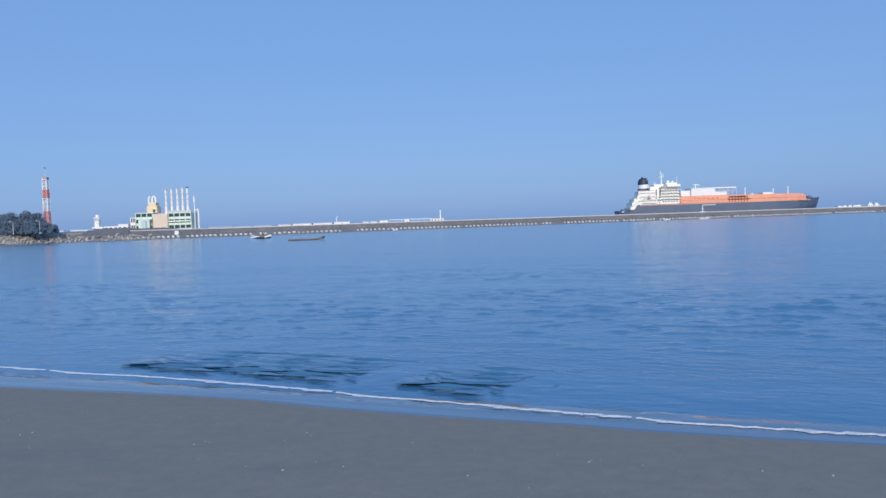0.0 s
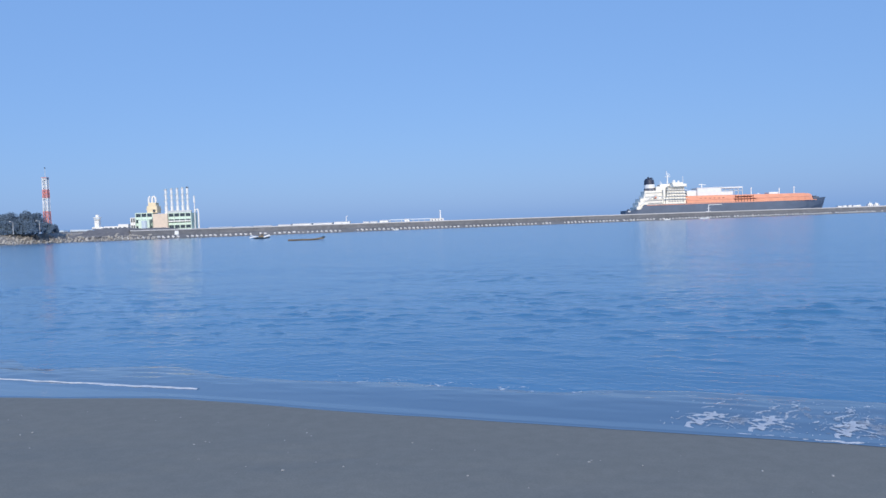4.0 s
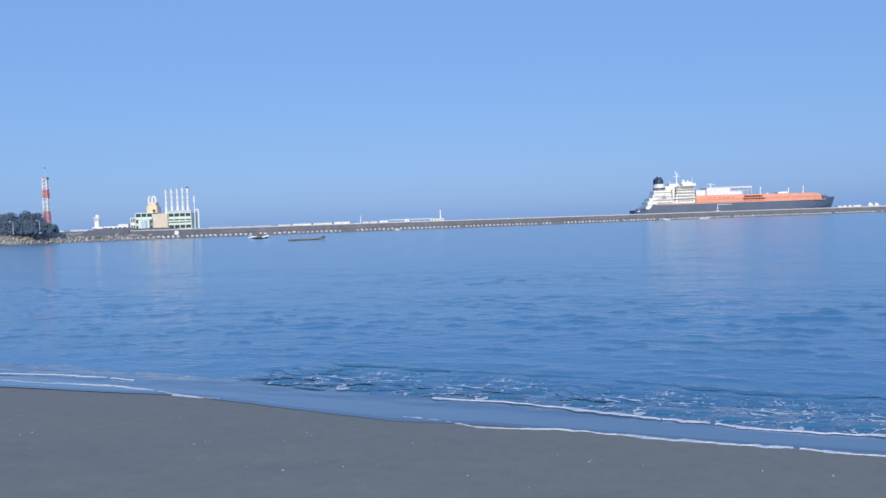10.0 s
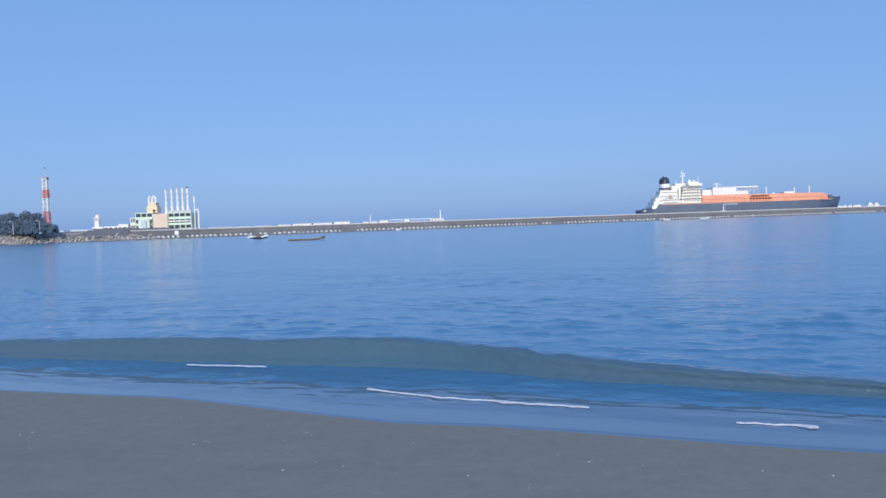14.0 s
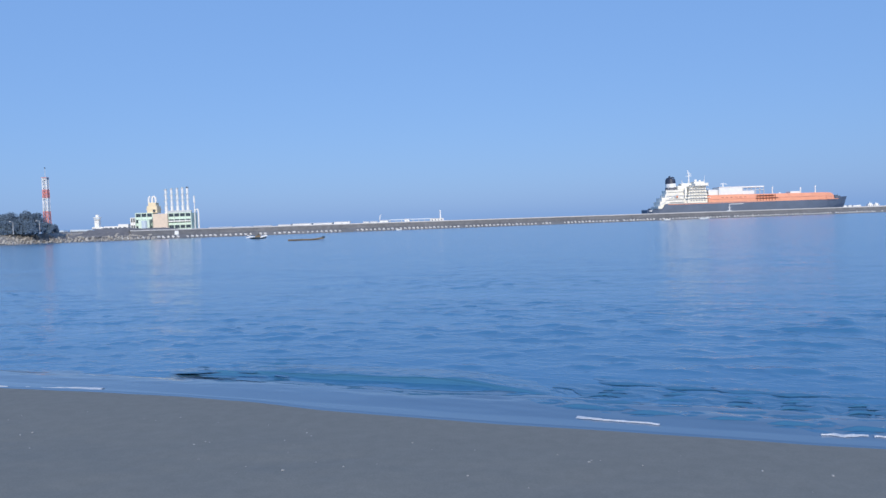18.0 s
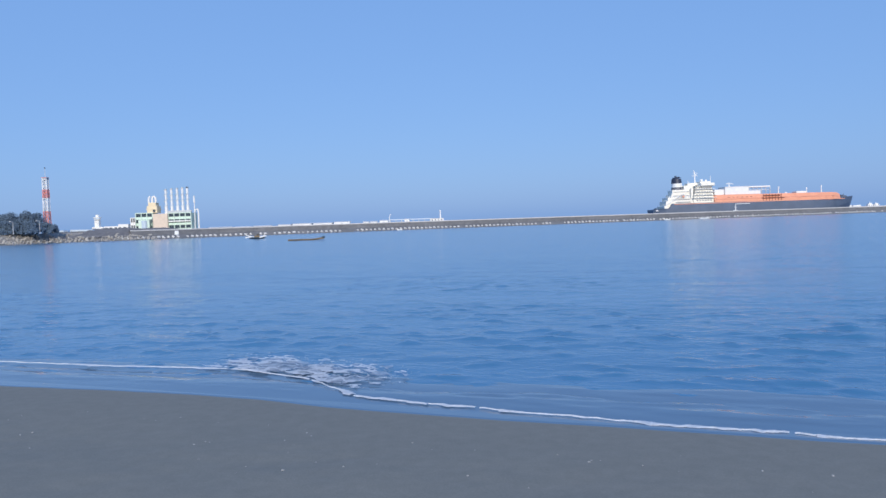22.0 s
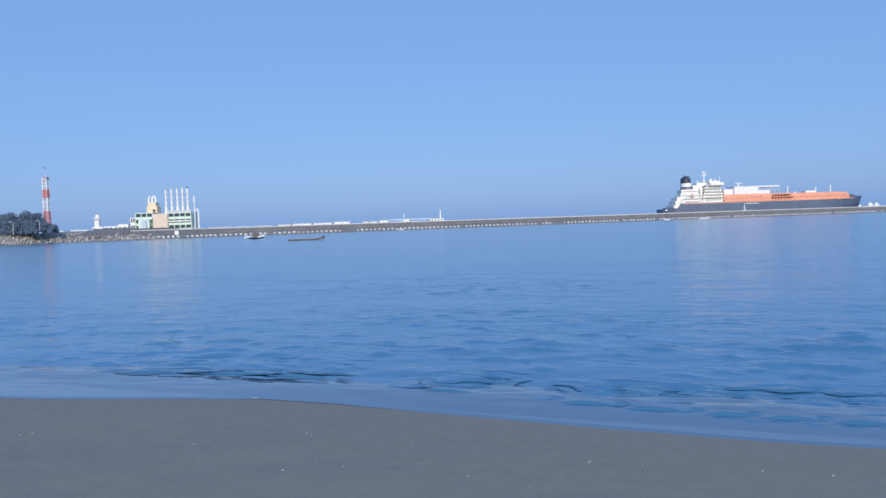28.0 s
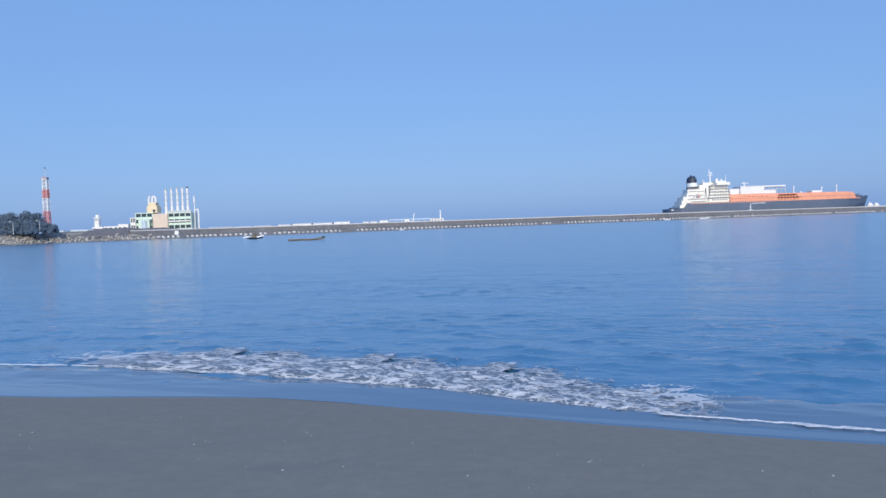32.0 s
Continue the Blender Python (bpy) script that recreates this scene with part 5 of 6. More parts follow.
FIRST_FRONT = [
    (1.5, "................", 0.54, 0.81, 1.06, 1.50, 1.90, 2.02, 2.08, 2.09, 1.97, 1.73, 1.52, 1.36, 1.20, 1.05, 0.86, 0.73),
    (2, "......bb.....mmm", 0.62, 0.74, 0.86, 1.21, 1.56, 1.64, 1.51, 1.38, 1.22, 0.89, 0.60, 0.37, 0.28, 0.26, 0.32, 0.38),
    (2.5, "....mmmmmccccccc", 1.51, 1.47, 1.41, 1.30, 1.31, 1.35, 1.24, 0.97, 0.88, 0.68, 0.50, 0.46, 0.30, 0.15, 0.05, -0.04),
    (3, "---mfffFFFFFFFFF", 1.90, 1.63, 1.36, 1.10, 1.06, 0.95, 0.68, 0.66, 0.59, 0.49, 0.29, 0.12, -0.02, -0.02, -0.02, -0.01),
    (3.5, "LLLLLLffffffLLLL", 1.13, 1.00, 0.89, 0.84, 0.82, 0.81, 0.66, 0.51, 0.45, 0.38, 0.31, 0.20, 0.11, 0.01, -0.08, -0.18),
    (4.3, "-------LLLLLLLLL", 0.01, 0.04, 0.06, 0.09, 0.20, 0.29, 0.25, 0.13, 0.11, 0.10, 0.09, 0.05, 0.02, -0.01, -0.02, -0.03),
    (5.2, "...........--...", -0.61, -0.49, -0.37, -0.27, -0.06, 0.11, 0.14, 0.04, -0.01, -0.02, 0.01, 0.00, -0.03, -0.05, -0.06, -0.07),
]
SECOND_FRONT = [
    (6, "................", 1.00, 1.26, 1.74, 2.65, 3.48, 3.87, 4.17, 3.95, 3.73, 3.44, 3.48, 3.52, 3.55, 3.58, 3.60, 3.63),
    (6.5, "........bbb.....", 1.00, 1.26, 1.61, 2.12, 2.58, 2.89, 3.12, 3.28, 3.42, 3.24, 3.19, 3.11, 2.87, 2.74, 2.61, 2.49),
    (7, "......bbbbbb....", 1.39, 1.65, 1.86, 1.97, 2.24, 2.73, 2.74, 2.71, 2.62, 2.48, 2.32, 2.15, 1.94, 1.88, 1.84, 1.80),
    (7.5, "mm.mcccccbbbdddd", 2.16, 2.12, 1.86, 1.77, 1.89, 1.98, 2.04, 2.06, 1.94, 1.82, 1.68, 1.53, 1.55, 1.54, 1.56, 1.58),
    (8, "cccFFFHHHHHcccbb", 1.52, 1.58, 1.66, 1.77, 1.81, 1.80, 1.75, 1.69, 1.48, 1.28, 1.11, 0.93, 0.74, 0.75, 0.64, 0.52),
    (8.5, "ffffFFFFFFFFFFFF", 1.46, 1.34, 1.26, 1.34, 1.41, 1.43, 1.30, 1.18, 0.98, 0.76, 0.61, 0.55, 0.45, 0.36, 0.30, 0.25),
    (9, "-----LLLLLLLLLLL", 0.78, 0.83, 0.87, 0.94, 1.04, 1.08, 0.91, 0.79, 0.66, 0.53, 0.26, 0.28, 0.22, 0.15, 0.05, -0.04),
    (9.5, "-----LLLLLLLLLLL", 0.60, 0.57, 0.54, 0.57, 0.63, 0.66, 0.49, 0.33, 0.19, 0.08, -0.01, -0.02, -0.06, -0.12, -0.18, -0.25),
    (10, "----------------", 0.47, 0.37, 0.27, 0.25, 0.36, 0.12, 0.02, -0.10, -0.22, -0.41, -0.28, -0.35, -0.37, -0.38, -0.39, -0.41),
    (11, "................", -0.11, -0.16, -0.22, -0.26, -0.17, -0.16, -0.29, -0.47, -0.62, -0.45, -0.42, -0.43, -0.42, -0.40, -0.39, -0.37),
]
BACKWASH_FRONT = [
    (8.8, "................", 0.58, 0.72, 0.86, 1.16, 1.58, 1.73, 1.52, 1.34, 1.33, 1.33, 1.14, 1.00, 0.89, 0.82, 0.75, 0.68),
    (9.3, "...--...llll----", 0.76, 1.03, 1.29, 1.53, 1.73, 1.88, 1.53, 1.13, 1.16, 1.35, 1.38, 1.36, 1.21, 1.11, 1.01, 0.92),
    (10, "-----.yyRRRRRRRR", 0.16, 0.37, 0.58, 0.78, 0.72, 1.00, 0.88, 0.78, 0.72, 0.71, 0.57, 0.41, 0.30, 0.26, 0.32, 0.38),
    (10.5, "----..yyRRRRR---", 0.30, 0.33, 0.36, 0.40, 0.44, 0.49, 0.47, 0.44, 0.43, 0.39, 0.40, 0.32, 0.24, 0.20, 0.26, 0.32),
    (11, "-----.y-RRRRllll", 0.05, 0.09, 0.13, 0.18, 0.26, 0.33, 0.32, 0.27, 0.31, 0.20, 0.23, 0.25, 0.20, 0.16, 0.21, 0.25),
    (11.5, "........--llll--", -0.14, -0.06, 0.02, 0.09, 0.17, 0.25, 0.27, 0.27, 0.31, 0.26, 0.26, 0.27, 0.22, 0.20, 0.26, 0.32),
    (12, ".........---....", -0.14, -0.06, 0.02, 0.09, 0.17, 0.25, 0.27, 0.27, 0.39, 0.48, 0.40, 0.38, 0.30, 0.24, 0.26, 0.27),
    (12.8, "................", -0.14, -0.06, 0.02, 0.09, 0.17, 0.25, 0.27, 0.27, 0.24, 0.25, 0.19, 0.13, 0.08, 0.06, 0.08, 0.10),
]
THIRD_FRONT = [
    (11.6, "................", 1.58, 1.72, 1.70, 1.73, 1.84, 2.06, 1.84, 1.50, 1.38, 1.20, 1.04, 1.12, 0.58, 0.54, 0.50, 0.46),
    (12, "mmmm-ggmggmmFmmm", 1.58, 1.72, 1.70, 1.73, 1.84, 2.06, 1.84, 1.50, 1.38, 1.20, 1.03, 1.05, 0.57, 0.48, 0.51, 0.53),
    (12.5, "----ggggmmmf----", 1.59, 1.58, 1.59, 1.64, 1.64, 1.61, 1.55, 1.35, 1.12, 0.95, 0.80, 0.66, 0.51, 0.48, 0.44, 0.41),
    (13, "fffflllfffff----", 1.45, 1.40, 1.39, 1.46, 1.49, 1.49, 1.27, 1.11, 0.89, 0.50, 0.37, 0.26, 0.17, 0.17, 0.16, 0.16),
    (13.5, ".....llllll-....", 1.17, 1.15, 1.14, 1.25, 1.33, 1.38, 1.15, 0.95, 0.79, 0.58, 0.50, 0.40, 0.27, 0.26, 0.25, 0.25),
    (14, ".......----.--..", 0.80, 0.84, 0.87, 1.03, 1.17, 1.26, 1.16, 0.98, 0.75, 0.72, 0.70, 0.60, 0.45, 0.48, 0.44, 0.40),
    (14.5, "................", 0.64, 0.67, 0.69, 0.83, 0.95, 0.92, 0.87, 0.79, 0.64, 0.58, 0.55, 0.47, 0.37, 0.36, 0.35, 0.33),
]
FOURTH_FRONT = [
    (14, "....--..........", 1.00, 1.26, 1.51, 1.70, 1.87, 1.98, 2.18, 2.40, 2.75, 2.68, 2.49, 2.33, 2.25, 2.19, 2.13, 2.07),
    (14.5, "mmmmmcbbm.......", 1.39, 1.47, 1.56, 1.64, 1.76, 1.78, 1.78, 1.96, 1.88, 1.59, 1.44, 1.40, 1.41, 1.43, 1.44, 1.45),
    (15, "fffffccccccccccc", 0.95, 1.05, 1.14, 1.31, 1.46, 1.48, 1.46, 1.39, 1.28, 1.09, 0.94, 0.87, 0.82, 0.80, 0.79, 0.79),
    (15.6, "ffffffffffffffff", 0.66, 0.77, 0.86, 1.02, 1.18, 1.22, 1.21, 1.15, 1.03, 0.89, 0.76, 0.67, 0.61, 0.57, 0.54, 0.51),
    (16.1, "LLLLLLLLLLLLLLLL", 0.51, 0.63, 0.75, 0.89, 1.04, 1.09, 1.10, 1.10, 1.06, 1.00, 0.96, 0.91, 0.85, 0.80, 0.79, 0.79),
    (16.6, "----....-lll----", 0.23, 0.43, 0.62, 0.79, 0.96, 1.02, 1.07, 1.21, 1.21, 1.16, 1.10, 1.04, 0.94, 0.85, 0.79, 0.73),
    (17, "-----..-..------", -0.32, -0.10, 0.11, 0.32, 0.67, 0.78, 0.69, 1.02, 1.10, 1.03, 0.77, 0.56, 0.51, 0.48, 0.44, 0.41),
    (18, "-----.....--.---", -0.78, -0.52, -0.27, -0.08, 0.18, 0.55, 0.43, 0.44, 0.43, 0.38, 0.29, 0.20, 0.18, 0.21, 0.26, 0.31),
    (19, "................", -0.59, -0.43, -0.28, -0.16, 0.05, 0.22, 0.17, 0.10, 0.04, 0.02, 0.01, -0.01, 0.01, 0.04, 0.08, 0.12),
]
SIXTH_FRONT = [
    (19.1, "................", 1.00, 1.26, 1.55, 1.86, 2.14, 2.40, 2.63, 2.73, 2.68, 2.30, 1.80, 1.59, 1.48, 1.39, 1.32, 1.25),
    (19.5, "........mmmmm...", 1.08, 1.30, 1.55, 1.86, 2.14, 2.40, 2.63, 2.62, 2.36, 2.04, 1.70, 1.53, 1.43, 1.36, 1.32, 1.28),
    (20, ".......mccgcm...", 1.24, 1.50, 1.75, 1.93, 2.14, 2.40, 2.66, 2.76, 2.46, 1.89, 1.52, 1.28, 1.15, 1.09, 1.08, 1.06),
    (20.5, "...ggxpxxdfFFggg", 1.52, 1.70, 1.70, 1.81, 2.03, 2.18, 2.30, 2.26, 1.90, 1.45, 1.20, 1.09, 1.02, 1.05, 1.14, 1.23),
    (21, "....fgddgf-fff--", 1.23, 1.36, 1.49, 1.63, 1.76, 1.82, 1.81, 1.64, 1.39, 1.08, 0.92, 0.79, 0.70, 0.64, 0.64, 0.65),
    (21.5, "----LLLL--------", 1.32, 1.39, 1.48, 1.59, 1.69, 1.73, 1.68, 1.28, 0.87, 0.72, 0.60, 0.51, 0.43, 0.38, 0.39, 0.40),
    (22, "-----LL---------", 1.34, 1.40, 1.46, 1.52, 1.66, 1.70, 1.33, 0.61, 0.44, 0.36, 0.30, 0.21, 0.21, 0.18, 0.16, 0.14),
    (22.5, "....-ll---------", 0.98, 1.12, 1.27, 1.42, 1.60, 1.68, 1.30, 0.42, 0.28, 0.18, 0.12, 0.07, 0.07, 0.08, 0.09, 0.10),
    (23, "....-ll.----....", 0.60, 0.83, 1.06, 1.31, 1.52, 1.63, 1.31, 0.34, 0.10, 0.01, -0.03, -0.08, -0.04, 0.00, 0.05, 0.09),
    (23.7, "................", 0.60, 0.83, 1.06, 1.31, 1.52, 1.63, 1.30, 0.32, 0.06, -0.03, -0.08, -0.13, -0.08, -0.03, 0.01, 0.06),
]
SEVENTH_FRONT = [
    (23.5, "....--..........", 1.00, 1.26, 1.55, 1.86, 2.12, 1.97, 2.38, 2.47, 2.54, 2.61, 2.60, 2.56, 2.44, 2.33, 2.27, 2.22),
    (24, "....bbbbm.......", 1.19, 1.34, 1.51, 1.70, 1.84, 1.84, 1.87, 1.97, 1.85, 1.56, 1.39, 1.28, 1.21, 1.20, 1.20, 1.19),
    (24.5, "bbbbfccmbbm.....", 1.26, 1.37, 1.42, 1.35, 1.35, 1.63, 1.65, 1.50, 1.39, 1.32, 1.17, 1.09, 0.93, 0.79, 0.75, 0.71),
    (25, "fffFFFFgmcbccccc", 0.13, 0.39, 0.64, 0.73, 1.04, 1.28, 1.37, 1.32, 1.19, 1.06, 0.93, 0.71, 0.58, 0.54, 0.50, 0.46),
    (25.5, "ffffffffffffffff", 0.28, 0.39, 0.50, 0.63, 0.80, 0.95, 0.96, 0.94, 0.89, 0.79, 0.70, 0.62, 0.51, 0.42, 0.38, 0.34),
    (26.1, "LLLLLLLLLLLLLLLL", 0.13, 0.20, 0.27, 0.37, 0.50, 0.63, 0.64, 0.61, 0.56, 0.48, 0.40, 0.34, 0.29, 0.24, 0.19, 0.14),
    (26.8, "----------------", -0.54, -0.41, -0.29, -0.20, 0.06, 0.27, 0.32, 0.23, 0.12, 0.05, 0.01, -0.01, -0.01, 0.01, 0.02, 0.04),
    (27.5, "------..........", -1.53, -1.27, -1.02, -0.82, -0.47, 0.03, 0.28, 0.21, 0.07, -0.02, -0.07, -0.11, -0.11, -0.11, -0.10, -0.10),
    (28.2, ".....--.........", -1.66, -1.40, -1.15, -0.96, -0.67, -0.06, 0.27, 0.20, 0.04, -0.06, -0.12, -0.15, -0.16, -0.17, -0.17, -0.17),
    (29, "................", -1.66, -1.40, -1.15, -0.96, -0.67, -0.14, 0.18, 0.16, 0.04, -0.06, -0.12, -0.15, -0.16, -0.17, -0.17, -0.17),
]
EIGHTH_FRONT = [
    (28.5, "............----", 1.39, 1.65, 2.09, 2.43, 2.59, 2.72, 2.83, 2.95, 3.05, 2.86, 2.62, 2.26, 1.74, 1.61, 1.57, 1.53),
    (29, "...........fff--", 1.39, 1.65, 2.09, 2.43, 2.59, 2.61, 2.61, 2.73, 2.84, 2.65, 2.40, 2.09, 1.83, 1.72, 1.59, 1.46),
    (29.5, "bbm..m.bm..mmmmm", 2.57, 2.46, 2.64, 2.40, 2.44, 2.78, 2.87, 2.89, 2.87, 2.83, 2.39, 2.02, 1.83, 1.70, 1.65, 1.61),
    (30, "bbdddxxxxxdddddd", 2.14, 2.23, 2.09, 2.06, 2.17, 2.49, 2.52, 2.50, 2.39, 2.12, 1.89, 1.64, 1.32, 1.09, 1.08, 1.06),
    (30.5, "ddddddxxxddddddd", 1.36, 1.55, 1.73, 1.87, 2.04, 2.26, 2.27, 2.19, 1.91, 1.65, 1.47, 1.35, 1.06, 0.96, 0.97, 0.97),
    (31, "ffffHHHHHHHFFfLL", 1.24, 1.36, 1.50, 1.67, 1.78, 1.84, 1.82, 1.75, 1.59, 1.42, 1.17, 0.98, 0.84, 0.82, 0.86, 0.89),
    (31.5, "---fFFFFFFFfLLLL", 1.20, 1.27, 1.36, 1.54, 1.65, 1.69, 1.60, 1.49, 1.34, 1.13, 0.92, 0.79, 0.71, 0.70, 0.71, 0.72),
    (32, "---LFFFFFFfL----", 1.00, 1.14, 1.27, 1.46, 1.59, 1.61, 1.50, 1.39, 1.20, 1.01, 0.81, 0.64, 0.57, 0.53, 0.50, 0.47),
]
LULL_FRONT = [
    (0, "....rrr.r.......", 1.58, 1.50, 1.46, 1.52, 1.56, 1.52, 1.40, 1.23, 1.09, 0.97, 0.82, 0.71, 0.62, 0.58, 0.54, 0.50),
    (0.8, "................", 1.08, 1.07, 1.06, 1.17, 1.27, 1.29, 1.23, 1.06, 0.93, 0.82, 0.68, 0.58, 0.51, 0.48, 0.44, 0.41),
    (16.6, "................", 0.78, 0.83, 0.87, 1.06, 1.25, 1.33, 1.27, 1.07, 0.93, 0.82, 0.68, 0.58, 0.51, 0.48, 0.44, 0.41),
    (17, "....rr..rrr.rrrr", 0.78, 0.83, 0.87, 1.06, 1.25, 1.33, 1.27, 1.07, 0.93, 0.82, 0.68, 0.58, 0.51, 0.48, 0.44, 0.41),
    (18, ".....r....rrrrrr", 0.54, 0.58, 0.62, 0.81, 1.05, 1.10, 1.05, 0.85, 0.69, 0.58, 0.46, 0.37, 0.31, 0.28, 0.25, 0.22),
    (18.5, "................", 0.54, 0.58, 0.62, 0.81, 1.05, 1.10, 1.05, 0.85, 0.69, 0.58, 0.46, 0.37, 0.31, 0.28, 0.25, 0.22),
    (22, "................", 0.73, 0.72, 0.70, 0.86, 1.06, 1.10, 1.03, 0.77, 0.61, 0.53, 0.44, 0.39, 0.37, 0.36, 0.35, 0.34),
    (22.5, ".......rrr.rrrrr", 0.73, 0.72, 0.70, 0.86, 1.06, 1.10, 1.03, 0.77, 0.61, 0.53, 0.44, 0.39, 0.37, 0.36, 0.35, 0.34),
    (23, "......rr.rrrr.rr", 0.80, 0.75, 0.71, 0.86, 1.06, 1.07, 0.98, 0.69, 0.51, 0.44, 0.35, 0.30, 0.29, 0.30, 0.31, 0.32),
    (23.4, "................", 0.80, 0.75, 0.71, 0.86, 1.06, 1.07, 0.98, 0.69, 0.51, 0.44, 0.35, 0.30, 0.29, 0.30, 0.31, 0.32),
    (27, "................", 0.20, 0.35, 0.48, 0.76, 1.11, 1.28, 1.26, 1.03, 0.87, 0.75, 0.66, 0.59, 0.54, 0.52, 0.50, 0.49),
    (27.4, "...rrrr.rrrrrrrr", 0.20, 0.35, 0.48, 0.76, 1.11, 1.28, 1.26, 1.03, 0.87, 0.75, 0.66, 0.59, 0.54, 0.52, 0.50, 0.49),
    (28.6, "....rrrrr.rrrrrr", 0.14, 0.28, 0.42, 0.66, 0.99, 1.16, 1.16, 0.95, 0.79, 0.67, 0.58, 0.50, 0.45, 0.44, 0.42, 0.41),
    (29.2, "................", 0.14, 0.28, 0.42, 0.66, 0.99, 1.16, 1.16, 0.95, 0.79, 0.67, 0.58, 0.50, 0.45, 0.44, 0.42, 0.41),
]

# sheets of spent water on the sand: the edge n of each at the stations
SHEET_EDGE = {
    "opening": (-0.20, -0.17, -0.15, -0.12, -0.00, 0.11, 0.11, -0.04, -0.08, -0.09, -0.07, -0.09, -0.08, -0.06, -0.01, 0.04),
    "early": (-1.47, -1.21, -0.97, -0.78, -0.45, -0.01, 0.01, -0.07, -0.08, -0.07, -0.07, -0.05, -0.05, -0.05, -0.06, -0.06),
    "long": (-0.59, -0.51, -0.44, -0.38, -0.24, -0.08, -0.23, -0.39, -0.55, -0.39, -0.37, -0.37, -0.38, -0.37, -0.33, -0.29),
    "middle": (-0.33, -0.27, -0.21, -0.16, 0.01, 0.11, 0.08, -0.10, -0.16, -0.16, -0.12, -0.12, -0.12, -0.11, -0.09, -0.08),
    "short": (-0.11, -0.06, -0.01, 0.04, 0.19, 0.25, 0.23, 0.15, 0.09, 0.02, -0.05, -0.04, 0.00, 0.04, 0.05, 0.06),
    "late": (-1.60, -1.34, -1.09, -0.90, -0.62, -0.13, 0.22, 0.21, 0.13, 0.05, -0.01, -0.07, -0.10, -0.10, -0.09, -0.09),
}
# seconds, shift n, turn in degrees while each sheet lies on the sand
SHEET_ROWS = {
    "opening": [(0, -0.02, -0.1), (1, 0.02, 0.1)],
    "early": [(2, -0.05, -0.3), (3, -0.05, 0.7), (6, -0.05, 0.1), (7, -0.02, 0.1), (8, 0.06, -0.4), (9, 0.11, -0.1)],
    "long": [(10, 0.10, -1.4), (11, -0.06, -0.0), (12, -0.07, 0.2), (13, -0.05, 0.2), (14, 0.02, 0.2), (14.5, 0.06, 0.8), (15.6, 0.06, 0.8)],
    "middle": [(15.6, -0.09, -0.0), (17, -0.09, -0.0), (18, -0.06, -0.3), (19, -0.01, 0.2), (20, 0.01, -0.2), (21, 0.06, 0.2), (22, 0.08, 0.1)],
    "short": [(22.4, -0.01, 0.1), (23, -0.01, 0.1), (24, 0.00, 0.1), (25, 0.01, -0.2), (26.8, 0.01, -0.2)],
    "late": [(27.2, -0.03, -0.4), (28, -0.03, -0.4), (29, -0.05, 0.0), (30, -0.01, 0.4), (32, 0.09, 0.1)],
}


def swash_sheet(seed, edge, reach):
    """Spent water on the sloping sand, thinning to its edge and running out under the sea."""
    s = np.linspace(-15.5, 6.5, 330)
    d = np.concatenate([np.linspace(0, 0.4, 20), np.linspace(0.44, 4.0, 70)])
    line = np.convolve(np.pad(np.interp(s, STATION, edge), 5, "edge"), np.hanning(11) / np.hanning(11).sum(), "valid")
    S, D = np.meshgrid(s, d)
    N = D + line[None, :] + ((fbm(S * 0.9, S * 0, seed, 3) - 0.5) * 0.06 + (fbm(S * 4, S * 0, seed + 4, 2) - 0.5) * 0.02) * np.clip(1 - D / 0.8, 0, 1)
    Z = np.maximum(-SLOPE * N + 0.006 * np.clip(D / 0.15, 0, 1) - 0.002, -0.010)
    Z = Z - 0.10 * np.clip(N - reach * (0.5 + fbm(S * 0.5, N * 0.9, seed + 9, 3)), 0, 4) ** 2
    Z = Z + (fbm(S * 1.9, N * 7.0, seed + 15, 3) - 0.5) * 0.042 * np.clip((D - 0.35) / 0.9, 0, 1) * np.clip(1.5 - reach, 0.15, 1)
    Z = Z + (fbm(S * 0.8, N * 2.0, seed + 6, 2) - 0.5) * 0.008 * np.clip(D * 2, 0, 1)
    Z = np.where((D > 0.08) & (N < 0.3), np.maximum(Z, -SLOPE * N + 0.005), Z)
    ob = new("swash_sheet", grid_mesh("swash_sheet", S, N, Z, FILM))
    return tagged(ob, "thin glossy sheet of spent wave water on the sand", "swash", "swash sheets")


SHEET_REACH = {"opening": 0.2, "early": 1.0, "long": 0.6, "middle": 0.6, "short": 1.2, "late": 0.9}
SWASH = {name: swash_sheet(11 + 5 * k, edge, SHEET_REACH[name]) for k, (name, edge) in enumerate(SHEET_EDGE.items())}


